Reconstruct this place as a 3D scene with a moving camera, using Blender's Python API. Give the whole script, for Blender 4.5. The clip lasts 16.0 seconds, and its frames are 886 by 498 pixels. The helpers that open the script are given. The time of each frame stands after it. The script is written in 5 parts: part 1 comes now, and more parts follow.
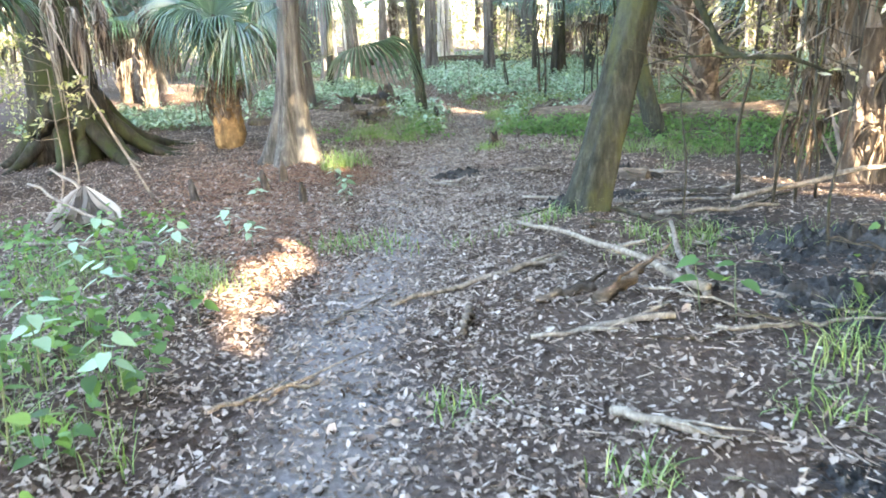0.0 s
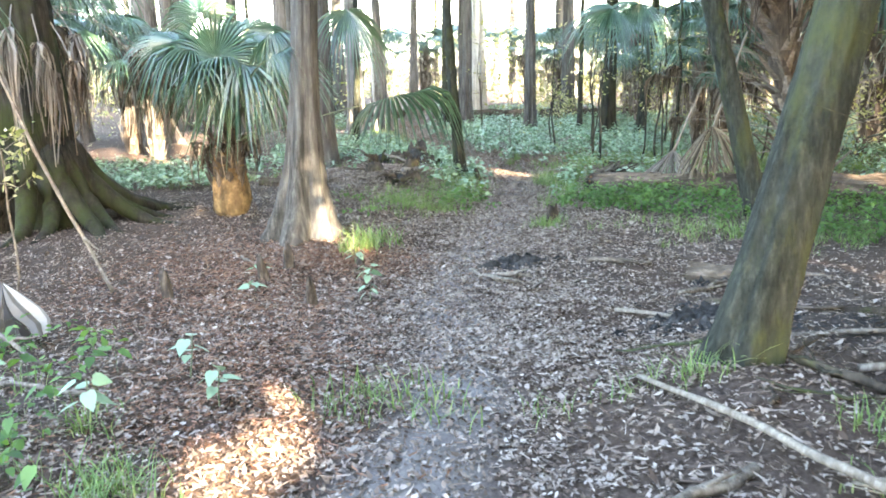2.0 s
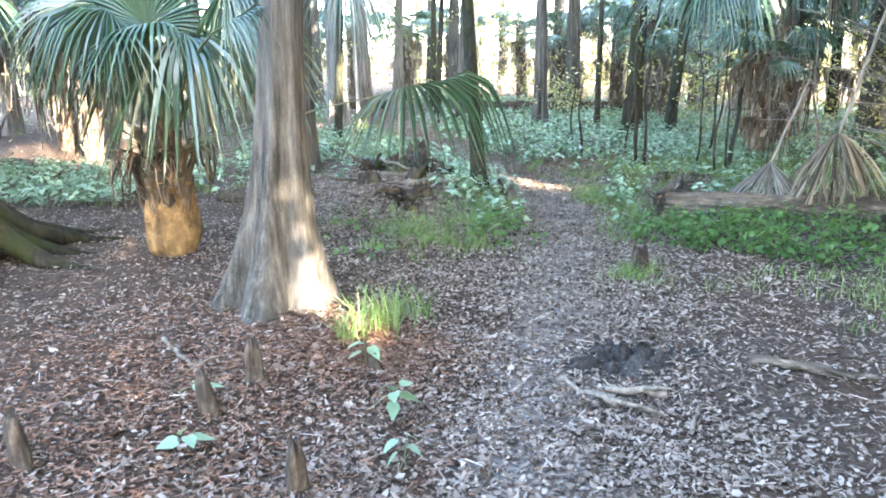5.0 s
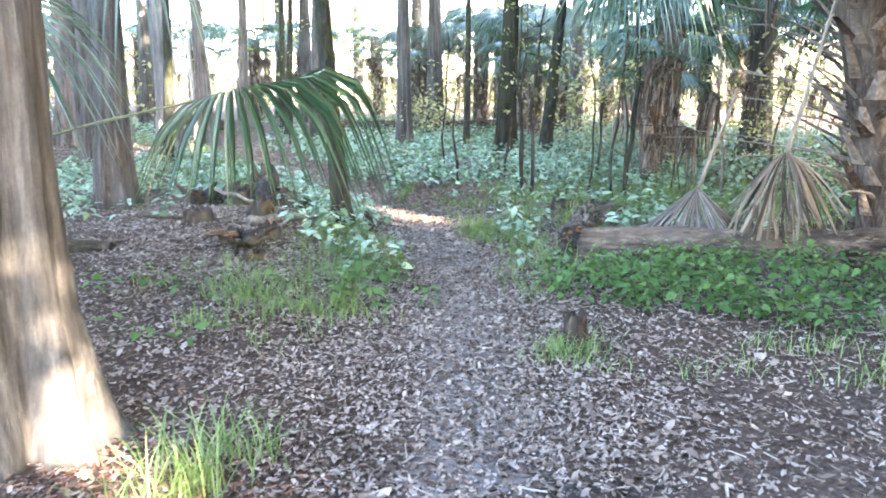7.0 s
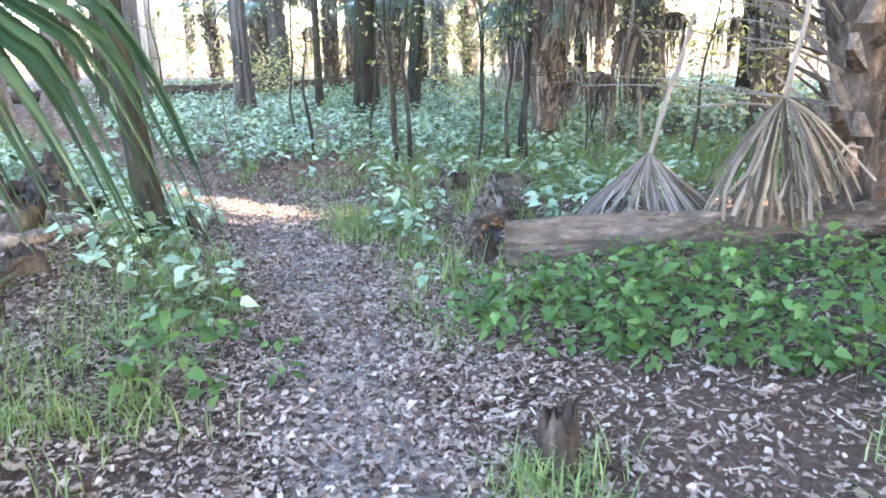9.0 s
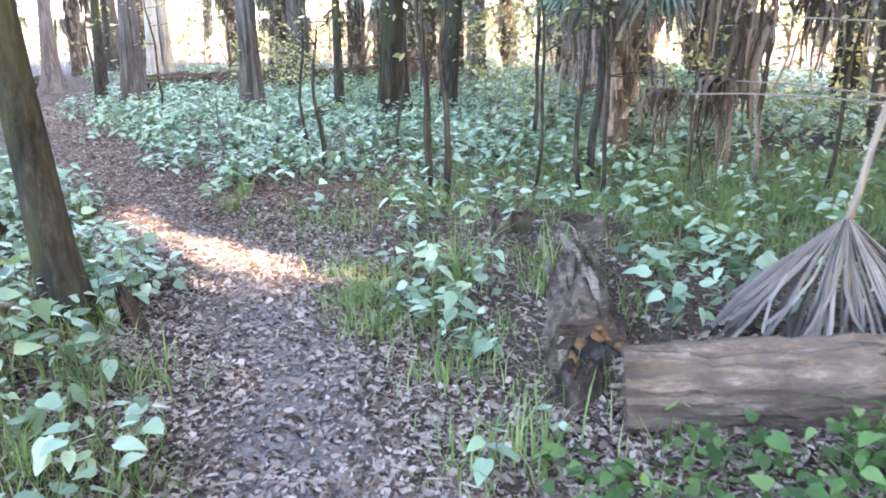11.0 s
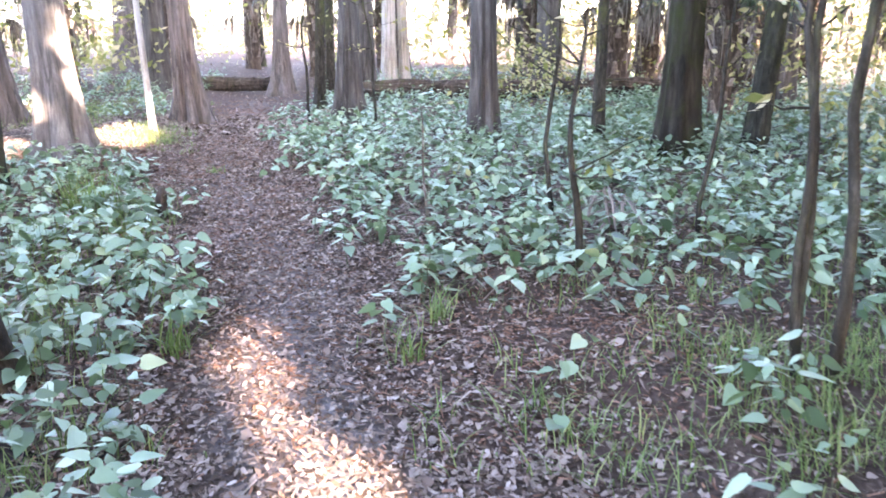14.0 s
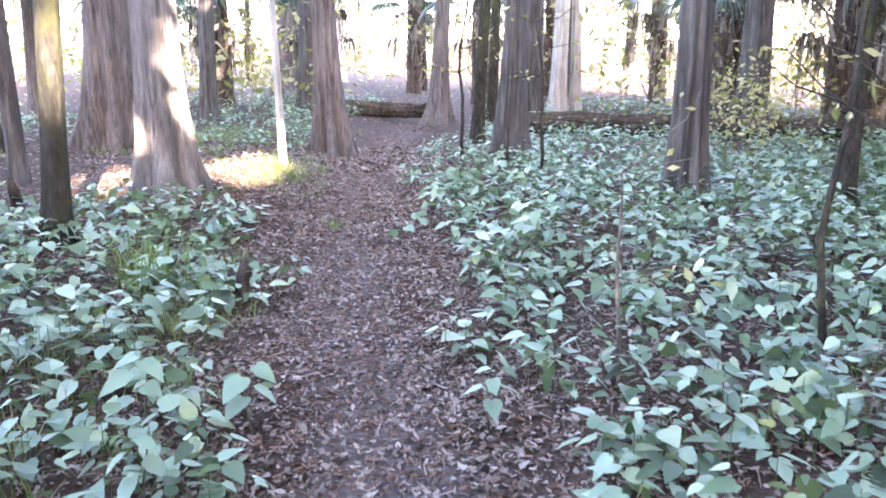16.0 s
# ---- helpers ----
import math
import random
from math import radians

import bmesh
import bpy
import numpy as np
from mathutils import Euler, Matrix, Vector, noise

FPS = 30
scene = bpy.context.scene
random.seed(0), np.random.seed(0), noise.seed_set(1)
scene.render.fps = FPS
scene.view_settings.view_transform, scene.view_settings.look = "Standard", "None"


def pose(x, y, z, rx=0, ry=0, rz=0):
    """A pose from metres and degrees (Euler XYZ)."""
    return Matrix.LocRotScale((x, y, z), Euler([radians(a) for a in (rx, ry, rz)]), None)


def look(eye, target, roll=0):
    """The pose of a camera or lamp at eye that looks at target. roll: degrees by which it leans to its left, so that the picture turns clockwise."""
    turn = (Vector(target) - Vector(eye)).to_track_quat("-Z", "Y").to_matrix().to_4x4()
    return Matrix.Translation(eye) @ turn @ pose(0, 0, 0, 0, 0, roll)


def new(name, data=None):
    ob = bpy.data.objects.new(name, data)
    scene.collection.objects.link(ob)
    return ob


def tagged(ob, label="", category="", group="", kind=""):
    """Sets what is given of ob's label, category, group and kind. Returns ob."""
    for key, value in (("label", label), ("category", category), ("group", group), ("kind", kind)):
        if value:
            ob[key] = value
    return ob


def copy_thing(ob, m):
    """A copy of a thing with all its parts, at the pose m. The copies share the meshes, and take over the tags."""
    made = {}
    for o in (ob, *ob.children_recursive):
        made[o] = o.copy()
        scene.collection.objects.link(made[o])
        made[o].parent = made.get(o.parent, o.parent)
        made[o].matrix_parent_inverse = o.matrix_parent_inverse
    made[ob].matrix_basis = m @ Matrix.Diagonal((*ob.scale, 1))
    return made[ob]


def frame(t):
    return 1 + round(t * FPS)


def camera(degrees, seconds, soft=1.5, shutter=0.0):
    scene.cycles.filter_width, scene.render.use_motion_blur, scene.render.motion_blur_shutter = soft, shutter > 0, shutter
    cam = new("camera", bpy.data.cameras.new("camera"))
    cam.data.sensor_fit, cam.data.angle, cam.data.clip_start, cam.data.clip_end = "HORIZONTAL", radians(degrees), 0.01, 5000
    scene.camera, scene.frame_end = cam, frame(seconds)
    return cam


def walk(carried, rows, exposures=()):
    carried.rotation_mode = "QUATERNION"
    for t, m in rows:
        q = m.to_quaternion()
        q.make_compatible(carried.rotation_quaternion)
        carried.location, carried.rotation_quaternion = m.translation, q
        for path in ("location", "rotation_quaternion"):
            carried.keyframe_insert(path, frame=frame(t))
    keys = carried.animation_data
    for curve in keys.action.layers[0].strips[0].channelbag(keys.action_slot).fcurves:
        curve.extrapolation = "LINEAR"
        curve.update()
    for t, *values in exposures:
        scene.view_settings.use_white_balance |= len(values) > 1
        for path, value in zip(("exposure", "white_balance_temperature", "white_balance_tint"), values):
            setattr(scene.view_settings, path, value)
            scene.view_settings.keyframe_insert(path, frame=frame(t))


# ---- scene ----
cam = camera(56.6, 16.0, soft=1.8, shutter=0.2)
METRES, EYE, TILT, LEAN, TURN = 17.9, 1.5, 0.0, 0.0, -4.8
ROWS = [
    (0.0, 0.0, 0.0, 0.0, -0.69, -16.19, 2.36),
    (0.5, -0.0011, 0.034, 0.0004, -0.2, -15.44, 3.02),
    (1.0, -0.0053, 0.0677, -0.0014, 0.29, -13.92, 1.64),
    (1.5, -0.008, 0.1027, -0.0035, 0.93, -13.21, 1.86),
    (2.0, -0.0147, 0.1335, -0.0052, 1.16, -12.61, 1.29),
    (2.5, -0.0234, 0.163, -0.0055, 1.88, -13.03, 1.34),
    (3.0, -0.0301, 0.1947, -0.0048, 4.24, -12.82, 1.63),
    (5.5, -0.0535, 0.3401, -0.0136, -2.04, -13.42, 0.12),
    (6.0, -0.0546, 0.3694, -0.0169, -3.48, -13.24, -0.08),
    (6.5, -0.0521, 0.3977, -0.0195, -7.4, -12.65, -0.13),
    (7.0, -0.0476, 0.4309, -0.0214, -10.81, -11.93, 0.01),
    (7.5, -0.0448, 0.4636, -0.0263, -14.82, -11.93, -0.2),
    (8.0, -0.0379, 0.4966, -0.0289, -18.69, -13.14, 0.73),
    (10.5, 0.0041, 0.65, -0.0327, -21.76, -15.81, 2.0),
    (11.0, 0.013, 0.6776, -0.0314, -19.15, -15.83, 1.27),
    (11.5, 0.0193, 0.7064, -0.0301, -16.94, -15.43, 1.2),
    (12.0, 0.0292, 0.7378, -0.0318, -15.05, -15.07, 1.23),
    (12.5, 0.036, 0.7688, -0.0326, -12.13, -15.4, 0.48),
    (13.0, 0.0414, 0.799, -0.0319, -10.38, -15.13, 0.7),
    (13.5, 0.0433, 0.8306, -0.0316, -7.02, -15.38, 0.81),
    (14.0, 0.0415, 0.8611, -0.0308, -2.48, -15.55, 0.72),
    (14.5, 0.0416, 0.8926, -0.0325, 1.01, -15.53, 0.72),
    (15.0, 0.0388, 0.922, -0.0328, 4.94, -14.79, 0.44),
    (15.5, 0.0352, 0.9508, -0.0334, 6.51, -14.39, -0.28),
    (16.0, 0.0335, 0.9807, -0.0336, 8.76, -13.81, -0.19),
]
walk(cam, [(t, pose(0, 0, EYE, TILT, LEAN, TURN) @ pose(METRES * x, METRES * y, METRES * z, 90 + pitch, roll, yaw)) for t, x, y, z, yaw, pitch, roll in ROWS], exposures=[(0.0, 5.1, 6900, 9), (3.0, 5.15, 6700, 8), (5.5, 5.22, 6300, 11), (8.0, 5.38, 6250, 18), (11.0, 5.42, 6450, 25), (13.5, 5.3, 6500, 31), (16.0, 5.18, 6350, 34)])

# ---------------------------------------------------------------- light
SUN_AZ = Vector((0.40, -0.917, 0)).normalized()
SUN_EL = radians(24)
TO_SUN = (SUN_AZ * math.cos(SUN_EL) + Vector((0, 0, math.sin(SUN_EL)))).normalized()
world = bpy.data.worlds.new("sky")
scene.world = world
world.use_nodes = True
wn = world.node_tree
sky = wn.nodes.new("ShaderNodeTexSky")
sky.sky_type, sky.sun_disc = "NISHITA", False
sky.sun_elevation, sky.sun_rotation = SUN_EL, math.atan2(SUN_AZ.x, SUN_AZ.y)
sky.dust_density = 2.0
wn.links.new(sky.outputs[0], wn.nodes["Background"].inputs[0])
wn.nodes["Background"].inputs[1].default_value = 0.15
sun = new("sun", bpy.data.lights.new("sun", "SUN"))
sun.data.energy, sun.data.angle, sun.data.color = 4.5, radians(0.5), (1.0, 0.84, 0.64)
sun.matrix_world = look((0, 0, 30), Vector((0, 0, 30)) - TO_SUN)


# ---------------------------------------------------------------- materials
def ramp(nt, fac, stops):
    r = nt.nodes.new("ShaderNodeValToRGB")
    el = r.color_ramp.elements
    while len(el) < len(stops):
        el.new(0.5)
    for e, (p, c) in zip(el, stops):
        e.position, e.color = p, (*c, 1)
    nt.links.new(fac, r.inputs[0])
    return r.outputs[0]


def mixc(nt, fac, a, b, mode="MIX"):
    m = nt.nodes.new("ShaderNodeMix")
    m.data_type, m.blend_type = "RGBA", mode
    for sock, v in ((m.inputs[0], fac), (m.inputs[6], a), (m.inputs[7], b)):
        if isinstance(v, (int, float)):
            sock.default_value = v
        elif isinstance(v, tuple):
            sock.default_value = (*v, 1)
        else:
            nt.links.new(v, sock)
    return m.outputs[2]


def tex(nt, scale, stretch=(1, 1, 1), detail=5, rough=0.6, kind="ShaderNodeTexNoise"):
    co = nt.nodes.new("ShaderNodeTexCoord")
    mp = nt.nodes.new("ShaderNodeMapping")
    mp.inputs["Scale"].default_value = stretch
    nt.links.new(co.outputs["Object"], mp.inputs[0])
    n = nt.nodes.new(kind)
    n.inputs["Scale"].default_value = scale
    if kind == "ShaderNodeTexNoise":
        n.inputs["Detail"].default_value, n.inputs["Roughness"].default_value = detail, rough
    nt.links.new(mp.outputs[0], n.inputs["Vector"])
    return n.outputs[0]


def base_mat(name, rough=0.8, spec=0.3):
    m = bpy.data.materials.new(name)
    m.use_nodes = True
    b = m.node_tree.nodes["Principled BSDF"]
    b.inputs["Roughness"].default_value = rough
    b.inputs["Specular IOR Level"].default_value = spec
    return m, m.node_tree, b


def bump(nt, b, height, strength, dist):
    n = nt.nodes.new("ShaderNodeBump")
    n.inputs["Strength"].default_value, n.inputs["Distance"].default_value = strength, dist
    nt.links.new(height, n.inputs["Height"])
    nt.links.new(n.outputs[0], b.inputs["Normal"])


def bark(name, dark, mid, light, moss=None, moss_at=0.55, stretch=(1, 1, 0.12), scale=22, depth=0.02):
    m, nt, b = base_mat(name, 0.95, 0.08)
    f = tex(nt, scale, stretch, 6, 0.65)
    crack = tex(nt, scale * .6, stretch, 8, 0.75)
    col = ramp(nt, f, [(0.3, dark), (0.52, mid), (0.72, light)])
    col = mixc(nt, ramp(nt, crack, [(0.36, (1, 1, 1)), (0.48, (0, 0, 0))]), col, dark)
    col = mixc(nt, 0.5, col, ramp(nt, tex(nt, 70, (1, 1, .6), 3, .7), [(0.3, (.45, .45, .45)), (0.65, (1, 1, 1))]), "MULTIPLY")
    blot = tex(nt, 2.2, (1, 1, 0.6), 4, 0.6)
    col = mixc(nt, ramp(nt, blot, [(0.35, (0, 0, 0)), (0.7, (1, 1, 1))]), col, mixc(nt, 0.35, col, light), "MIX")
    if moss:
        mo = tex(nt, 3.0, (1, 1, 0.5), 7, 0.7)
        col = mixc(nt, ramp(nt, mo, [(moss_at - 0.08, (0, 0, 0)), (moss_at + 0.08, (1, 1, 1))]), col, moss)
    nt.links.new(col, b.inputs["Base Color"])
    bump(nt, b, f, 0.9, depth)
    return m


def leafy(name, stops, rough=0.45, through_light=0.3, glow=(0.35, 0.5, 0.08), spec=0.4, island=True):
    """A thin leaf: colour varies from leaf to leaf and with fine veins; some light comes through."""
    m, nt, b = base_mat(name, rough, spec)
    if island:
        src = nt.nodes.new("ShaderNodeNewGeometry").outputs["Random Per Island"]
    else:
        src = nt.nodes.new("ShaderNodeObjectInfo").outputs["Random"]
    col = ramp(nt, src, stops)
    fine = tex(nt, 9.0, (1, 1, 1), 4, 0.6)
    col = mixc(nt, 0.35, col, ramp(nt, fine, [(0.3, (0.25, 0.25, 0.25)), (0.7, (1, 1, 1))]), "MULTIPLY")
    nt.links.new(col, b.inputs["Base Color"])
    if through_light:
        tr = nt.nodes.new("ShaderNodeBsdfTranslucent")
        nt.links.new(mixc(nt, 0.4, col, glow), tr.inputs[0])
        mx = nt.nodes.new("ShaderNodeMixShader")
        mx.inputs[0].default_value = through_light
        nt.links.new(b.outputs[0], mx.inputs[1])
        nt.links.new(tr.outputs[0], mx.inputs[2])
        nt.links.new(mx.outputs[0], nt.nodes["Material Output"].inputs[0])
    return m


CYPRESS = bark("cypress_bark", (0.014, 0.013, 0.011), (0.060, 0.055, 0.049), (0.135, 0.126, 0.113), stretch=(1, 1, 0.09), scale=20, depth=0.012)
CYPRESS_RED = bark("weathered_cypress_bark", (0.025, 0.021, 0.018), (0.100, 0.086, 0.076), (0.205, 0.18, 0.16), stretch=(1, 1, 0.07), scale=26)
GREYBARK = bark("grey_cypress_bark", (0.035, 0.032, 0.028), (0.115, 0.107, 0.097), (0.22, 0.208, 0.19), stretch=(1, 1, 0.09), scale=20, depth=0.012)
# lighter copy of the bark: sunlight on far trunks is put into the colour
SUNLIT_BARK = bark("sunlit_bark", (0.18, 0.165, 0.14), (0.36, 0.33, 0.29), (0.55, 0.52, 0.46), stretch=(1, 1, 0.1), scale=20)
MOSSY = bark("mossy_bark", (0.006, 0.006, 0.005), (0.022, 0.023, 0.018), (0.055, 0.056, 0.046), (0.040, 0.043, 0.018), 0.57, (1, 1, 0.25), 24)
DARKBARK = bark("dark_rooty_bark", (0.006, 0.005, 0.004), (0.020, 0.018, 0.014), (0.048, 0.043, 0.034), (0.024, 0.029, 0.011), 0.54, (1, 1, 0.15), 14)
TWIG = bark("grey_twig", (0.045, 0.036, 0.028), (0.135, 0.11, 0.088), (0.26, 0.225, 0.185), scale=30, stretch=(1, 1, 0.6), depth=0.005)
STEM = bark("dark_sapling_bark", (0.008, 0.007, 0.005), (0.028, 0.025, 0.019), (0.075, 0.068, 0.054), (0.05, 0.06, 0.02), 0.58, scale=30, stretch=(1, 1, 0.3), depth=0.006)
LOG = bark("rotten_log_wood", (0.008, 0.006, 0.004), (0.055, 0.041, 0.030), (0.23, 0.185, 0.145), None, 0.5, (.22, .4, 1), 20, 0.05)
ROT = bark("crumbling_dark_wood", (0.007, 0.006, 0.005), (0.036, 0.028, 0.021), (0.13, 0.10, 0.075), (0.04, 0.05, 0.016), 0.64, (1, 1, 0.5), 13, 0.03)
ORANGEROT = bark("orange_decayed_wood", (0.03, 0.017, 0.009), (0.13, 0.066, 0.03), (0.27, 0.16, 0.08), None, 0.5, (1, 1, 1), 20, 0.04)
KNEE = bark("cypress_knee_bark", (0.014, 0.011, 0.009), (0.055, 0.042, 0.033), (0.14, 0.115, 0.09), scale=22, stretch=(1, 1, 0.3))
PALMTRUNK = bark("palm_fibre", (0.014, 0.010, 0.008), (0.065, 0.048, 0.036), (0.19, 0.15, 0.115), scale=20, stretch=(1, 1, 0.25), depth=0.03)
PALMBALD = bark("bare_palm_trunk", (0.016, 0.010, 0.006), (0.115, 0.070, 0.033), (0.30, 0.205, 0.105), scale=9, stretch=(1, 1, 0.7), depth=0.05)
BOOT = bark("old_leaf_base", (0.055, 0.041, 0.033), (0.18, 0.142, 0.115), (0.37, 0.322, 0.28), scale=18, stretch=(1, 1, 0.3), depth=0.01)
MUD = bark("black_mud", (0.006, 0.006, 0.006), (0.026, 0.024, 0.023), (0.085, 0.08, 0.076), scale=14, stretch=(1, 1, 1), depth=0.04)
PETIOLE = leafy("green_petiole", [(0, (0.06, 0.085, 0.035)), (1, (0.10, 0.11, 0.05))], 0.5, 0)
DRYSTALK = leafy("dry_petiole", [(0, (0.09, 0.073, 0.055)), (1, (0.20, 0.17, 0.135))], 0.7, 0)
FAN = leafy("palm_fan_green", [(0, (0.010, 0.034, 0.016)), (0.5, (0.022, 0.055, 0.028)), (1, (0.05, 0.09, 0.048))], 0.30, 0.08, (0.15, 0.3, 0.03), 0.6)
DEADFAN = leafy("dead_palm_fan", [(0, (0.025, 0.02, 0.016)), (0.5, (0.13, 0.112, 0.095)), (1, (0.31, 0.28, 0.245))], 0.75, 0.12, (0.4, 0.3, 0.15), 0.2)
TANFAN = leafy("tan_dead_fan", [(0, (0.022, 0.017, 0.012)), (0.35, (0.085, 0.066, 0.046)), (0.7, (0.16, 0.13, 0.092)), (1, (0.25, 0.21, 0.155))], 0.7, 0.12, (0.4, 0.3, 0.15), 0.2)
BROWNFAN = leafy("brown_dead_fan", [(0, (0.016, 0.012, 0.009)), (0.5, (0.07, 0.053, 0.04)), (1, (0.21, 0.165, 0.12))], 0.8, 0.12, (0.4, 0.25, 0.1), 0.2)
HERB = leafy("herb_leaf", [(0, (0.018, 0.04, 0.016)), (0.25, (0.075, 0.13, 0.062)), (0.7, (0.20, 0.295, 0.20)), (0.92, (0.29, 0.37, 0.26)), (1, (0.26, 0.32, 0.16))], 0.40, 0.22, (0.3, 0.45, 0.1), 0.5)
HERBLIT = leafy("bright_herb_leaf", [(0, (0.018, 0.05, 0.016)), (0.6, (0.055, 0.12, 0.042)), (1, (0.12, 0.21, 0.07))], 0.62, 0.35, (0.35, 0.5, 0.05), 0.2)
GRASS = leafy("grass_blade", [(0, (0.045, 0.085, 0.025)), (0.6, (0.10, 0.17, 0.055)), (1, (0.24, 0.26, 0.11))], 0.5, 0.3, (0.4, 0.5, 0.05), 0.3)
CANOPY = leafy("canopy_leaf", [(0, (0.04, 0.08, 0.02)), (0.6, (0.08, 0.13, 0.035)), (1, (0.14, 0.18, 0.05))], 0.5, 0.3, (0.4, 0.5, 0.05), 0.3)
SHRUB = leafy("shrub_leaf", [(0, (0.05, 0.07, 0.025)), (0.3, (0.15, 0.17, 0.06)), (0.6, (0.30, 0.28, 0.14)), (1, (0.46, 0.39, 0.27))], 0.5, 0.35, (0.5, 0.5, 0.08), 0.3)
LITTER = leafy("fallen_leaf", [(0, (0.022, 0.015, 0.011)), (0.25, (0.10, 0.072, 0.055)), (0.5, (0.185, 0.142, 0.114)), (0.85, (0.27, 0.222, 0.188)), (1, (0.37, 0.315, 0.27))], 0.75, 0.08, (0.5, 0.25, 0.08), 0.12)

RUST = leafy("rusty_needles", [(0, (0.05, 0.024, 0.014)), (0.5, (0.13, 0.068, 0.042)), (1, (0.25, 0.15, 0.10))], 0.75, 0.05, (0.5, 0.25, 0.08), 0.15)


def ground_material():
    m, nt, b = base_mat("forest_floor", 0.95, 0.1)
    tr = nt.nodes.new("ShaderNodeAttribute")
    tr.attribute_name = "trail"
    wet = nt.nodes.new("ShaderNodeAttribute")
    wet.attribute_name = "mud"
    big, fine = tex(nt, 1.3, detail=6), tex(nt, 28, detail=6, rough=0.7)
    chip = tex(nt, 34, (1, 1, 1), kind="ShaderNodeTexVoronoi")
    duff = ramp(nt, fine, [(0.34, (0.006, 0.0045, 0.0035)), (0.5, (0.062, 0.045, 0.036)), (0.68, (0.16, 0.12, 0.094))])
    duff = mixc(nt, ramp(nt, chip, [(0.0, (0, 0, 0)), (0.6, (0.55, 0.55, 0.55))]), duff, (0.045, 0.032, 0.025))
    duff = mixc(nt, ramp(nt, big, [(0.4, (0, 0, 0)), (0.65, (1, 1, 1))]), duff, mixc(nt, 0.6, duff, (0.055, 0.033, 0.022)))
    soil = ramp(nt, fine, [(0.25, (0.065, 0.058, 0.056)), (0.55, (0.16, 0.146, 0.142)), (0.8, (0.26, 0.24, 0.232))])
    soil = mixc(nt, ramp(nt, big, [(0.35, (0, 0, 0)), (0.7, (1, 1, 1))]), soil, (0.14, 0.118, 0.105))
    col = mixc(nt, tr.outputs["Fac"], duff, soil)
    col = mixc(nt, wet.outputs["Fac"], col, ramp(nt, fine, [(0.35, (0.005, 0.005, 0.005)), (0.7, (0.045, 0.041, 0.039))]))
    nt.links.new(col, b.inputs["Base Color"])
    bump(nt, b, fine, 0.8, 0.02)
    return m


FLOOR = ground_material()


# ---------------------------------------------------------------- plan of the ground
GY, GZ = [-5, 0, 4, 6, 8, 9, 12, 16, 19, 25, 32, 80], [.02, 0, -.14, -.28, -.47, -.53, -.53, -.58, -.62, -.55, -.65, -.65]
TY, TX = [-5, 2.5, 4.7, 7.4, 9.2, 10.8, 13.5, 15.5, 17.2, 18.8, 20, 21.5, 23.2, 26, 31, 40], [-.3, -.25, -.1, .35, .3, .72, 1.55, 1.95, 2.08, 1.75, 1.62, 1.4, 1.0, .6, .4, .2]
MUDS = [(1.04, 10.2, .5), (2.0, 7.6, .55), (2.4, 3.4, .5), (1.35, 2.0, .3), (2.9, 4.6, .6), (2.7, 5.8, .7), (2.2, 4.4, .4), (2.9, 7.2, .8)]


def trail_x(y):
    return np.interp(y, TY, TX)


def fall(x, y):
    d = np.abs(x - trail_x(y))
    z = np.interp(y, GY, GZ) + .12 * np.clip((d - .5) / 1.0, 0, 1)
    z = z + .10 * np.exp(-((x - 1.7) ** 2 + (y - 6.2) ** 2) / .5) + .20 * np.exp(-((x + .1) ** 2 / 1.3 + (y - 16.3) ** 2 / 3.0))
    return z


def lumps(x, y):
    return .018 * np.sin(3.1 * x + 1.3 * np.sin(2.3 * y)) * np.sin(2.7 * y + 1.1) + .012 * np.sin(7.3 * x + 2 * np.sin(5.1 * y)) * np.sin(6.1 * y)


def gz(x, y):
    return fall(x, y) + lumps(x, y)


def gp(x, y, dz=0.0):
    return Vector((x, y, float(gz(x, y)) + dz))


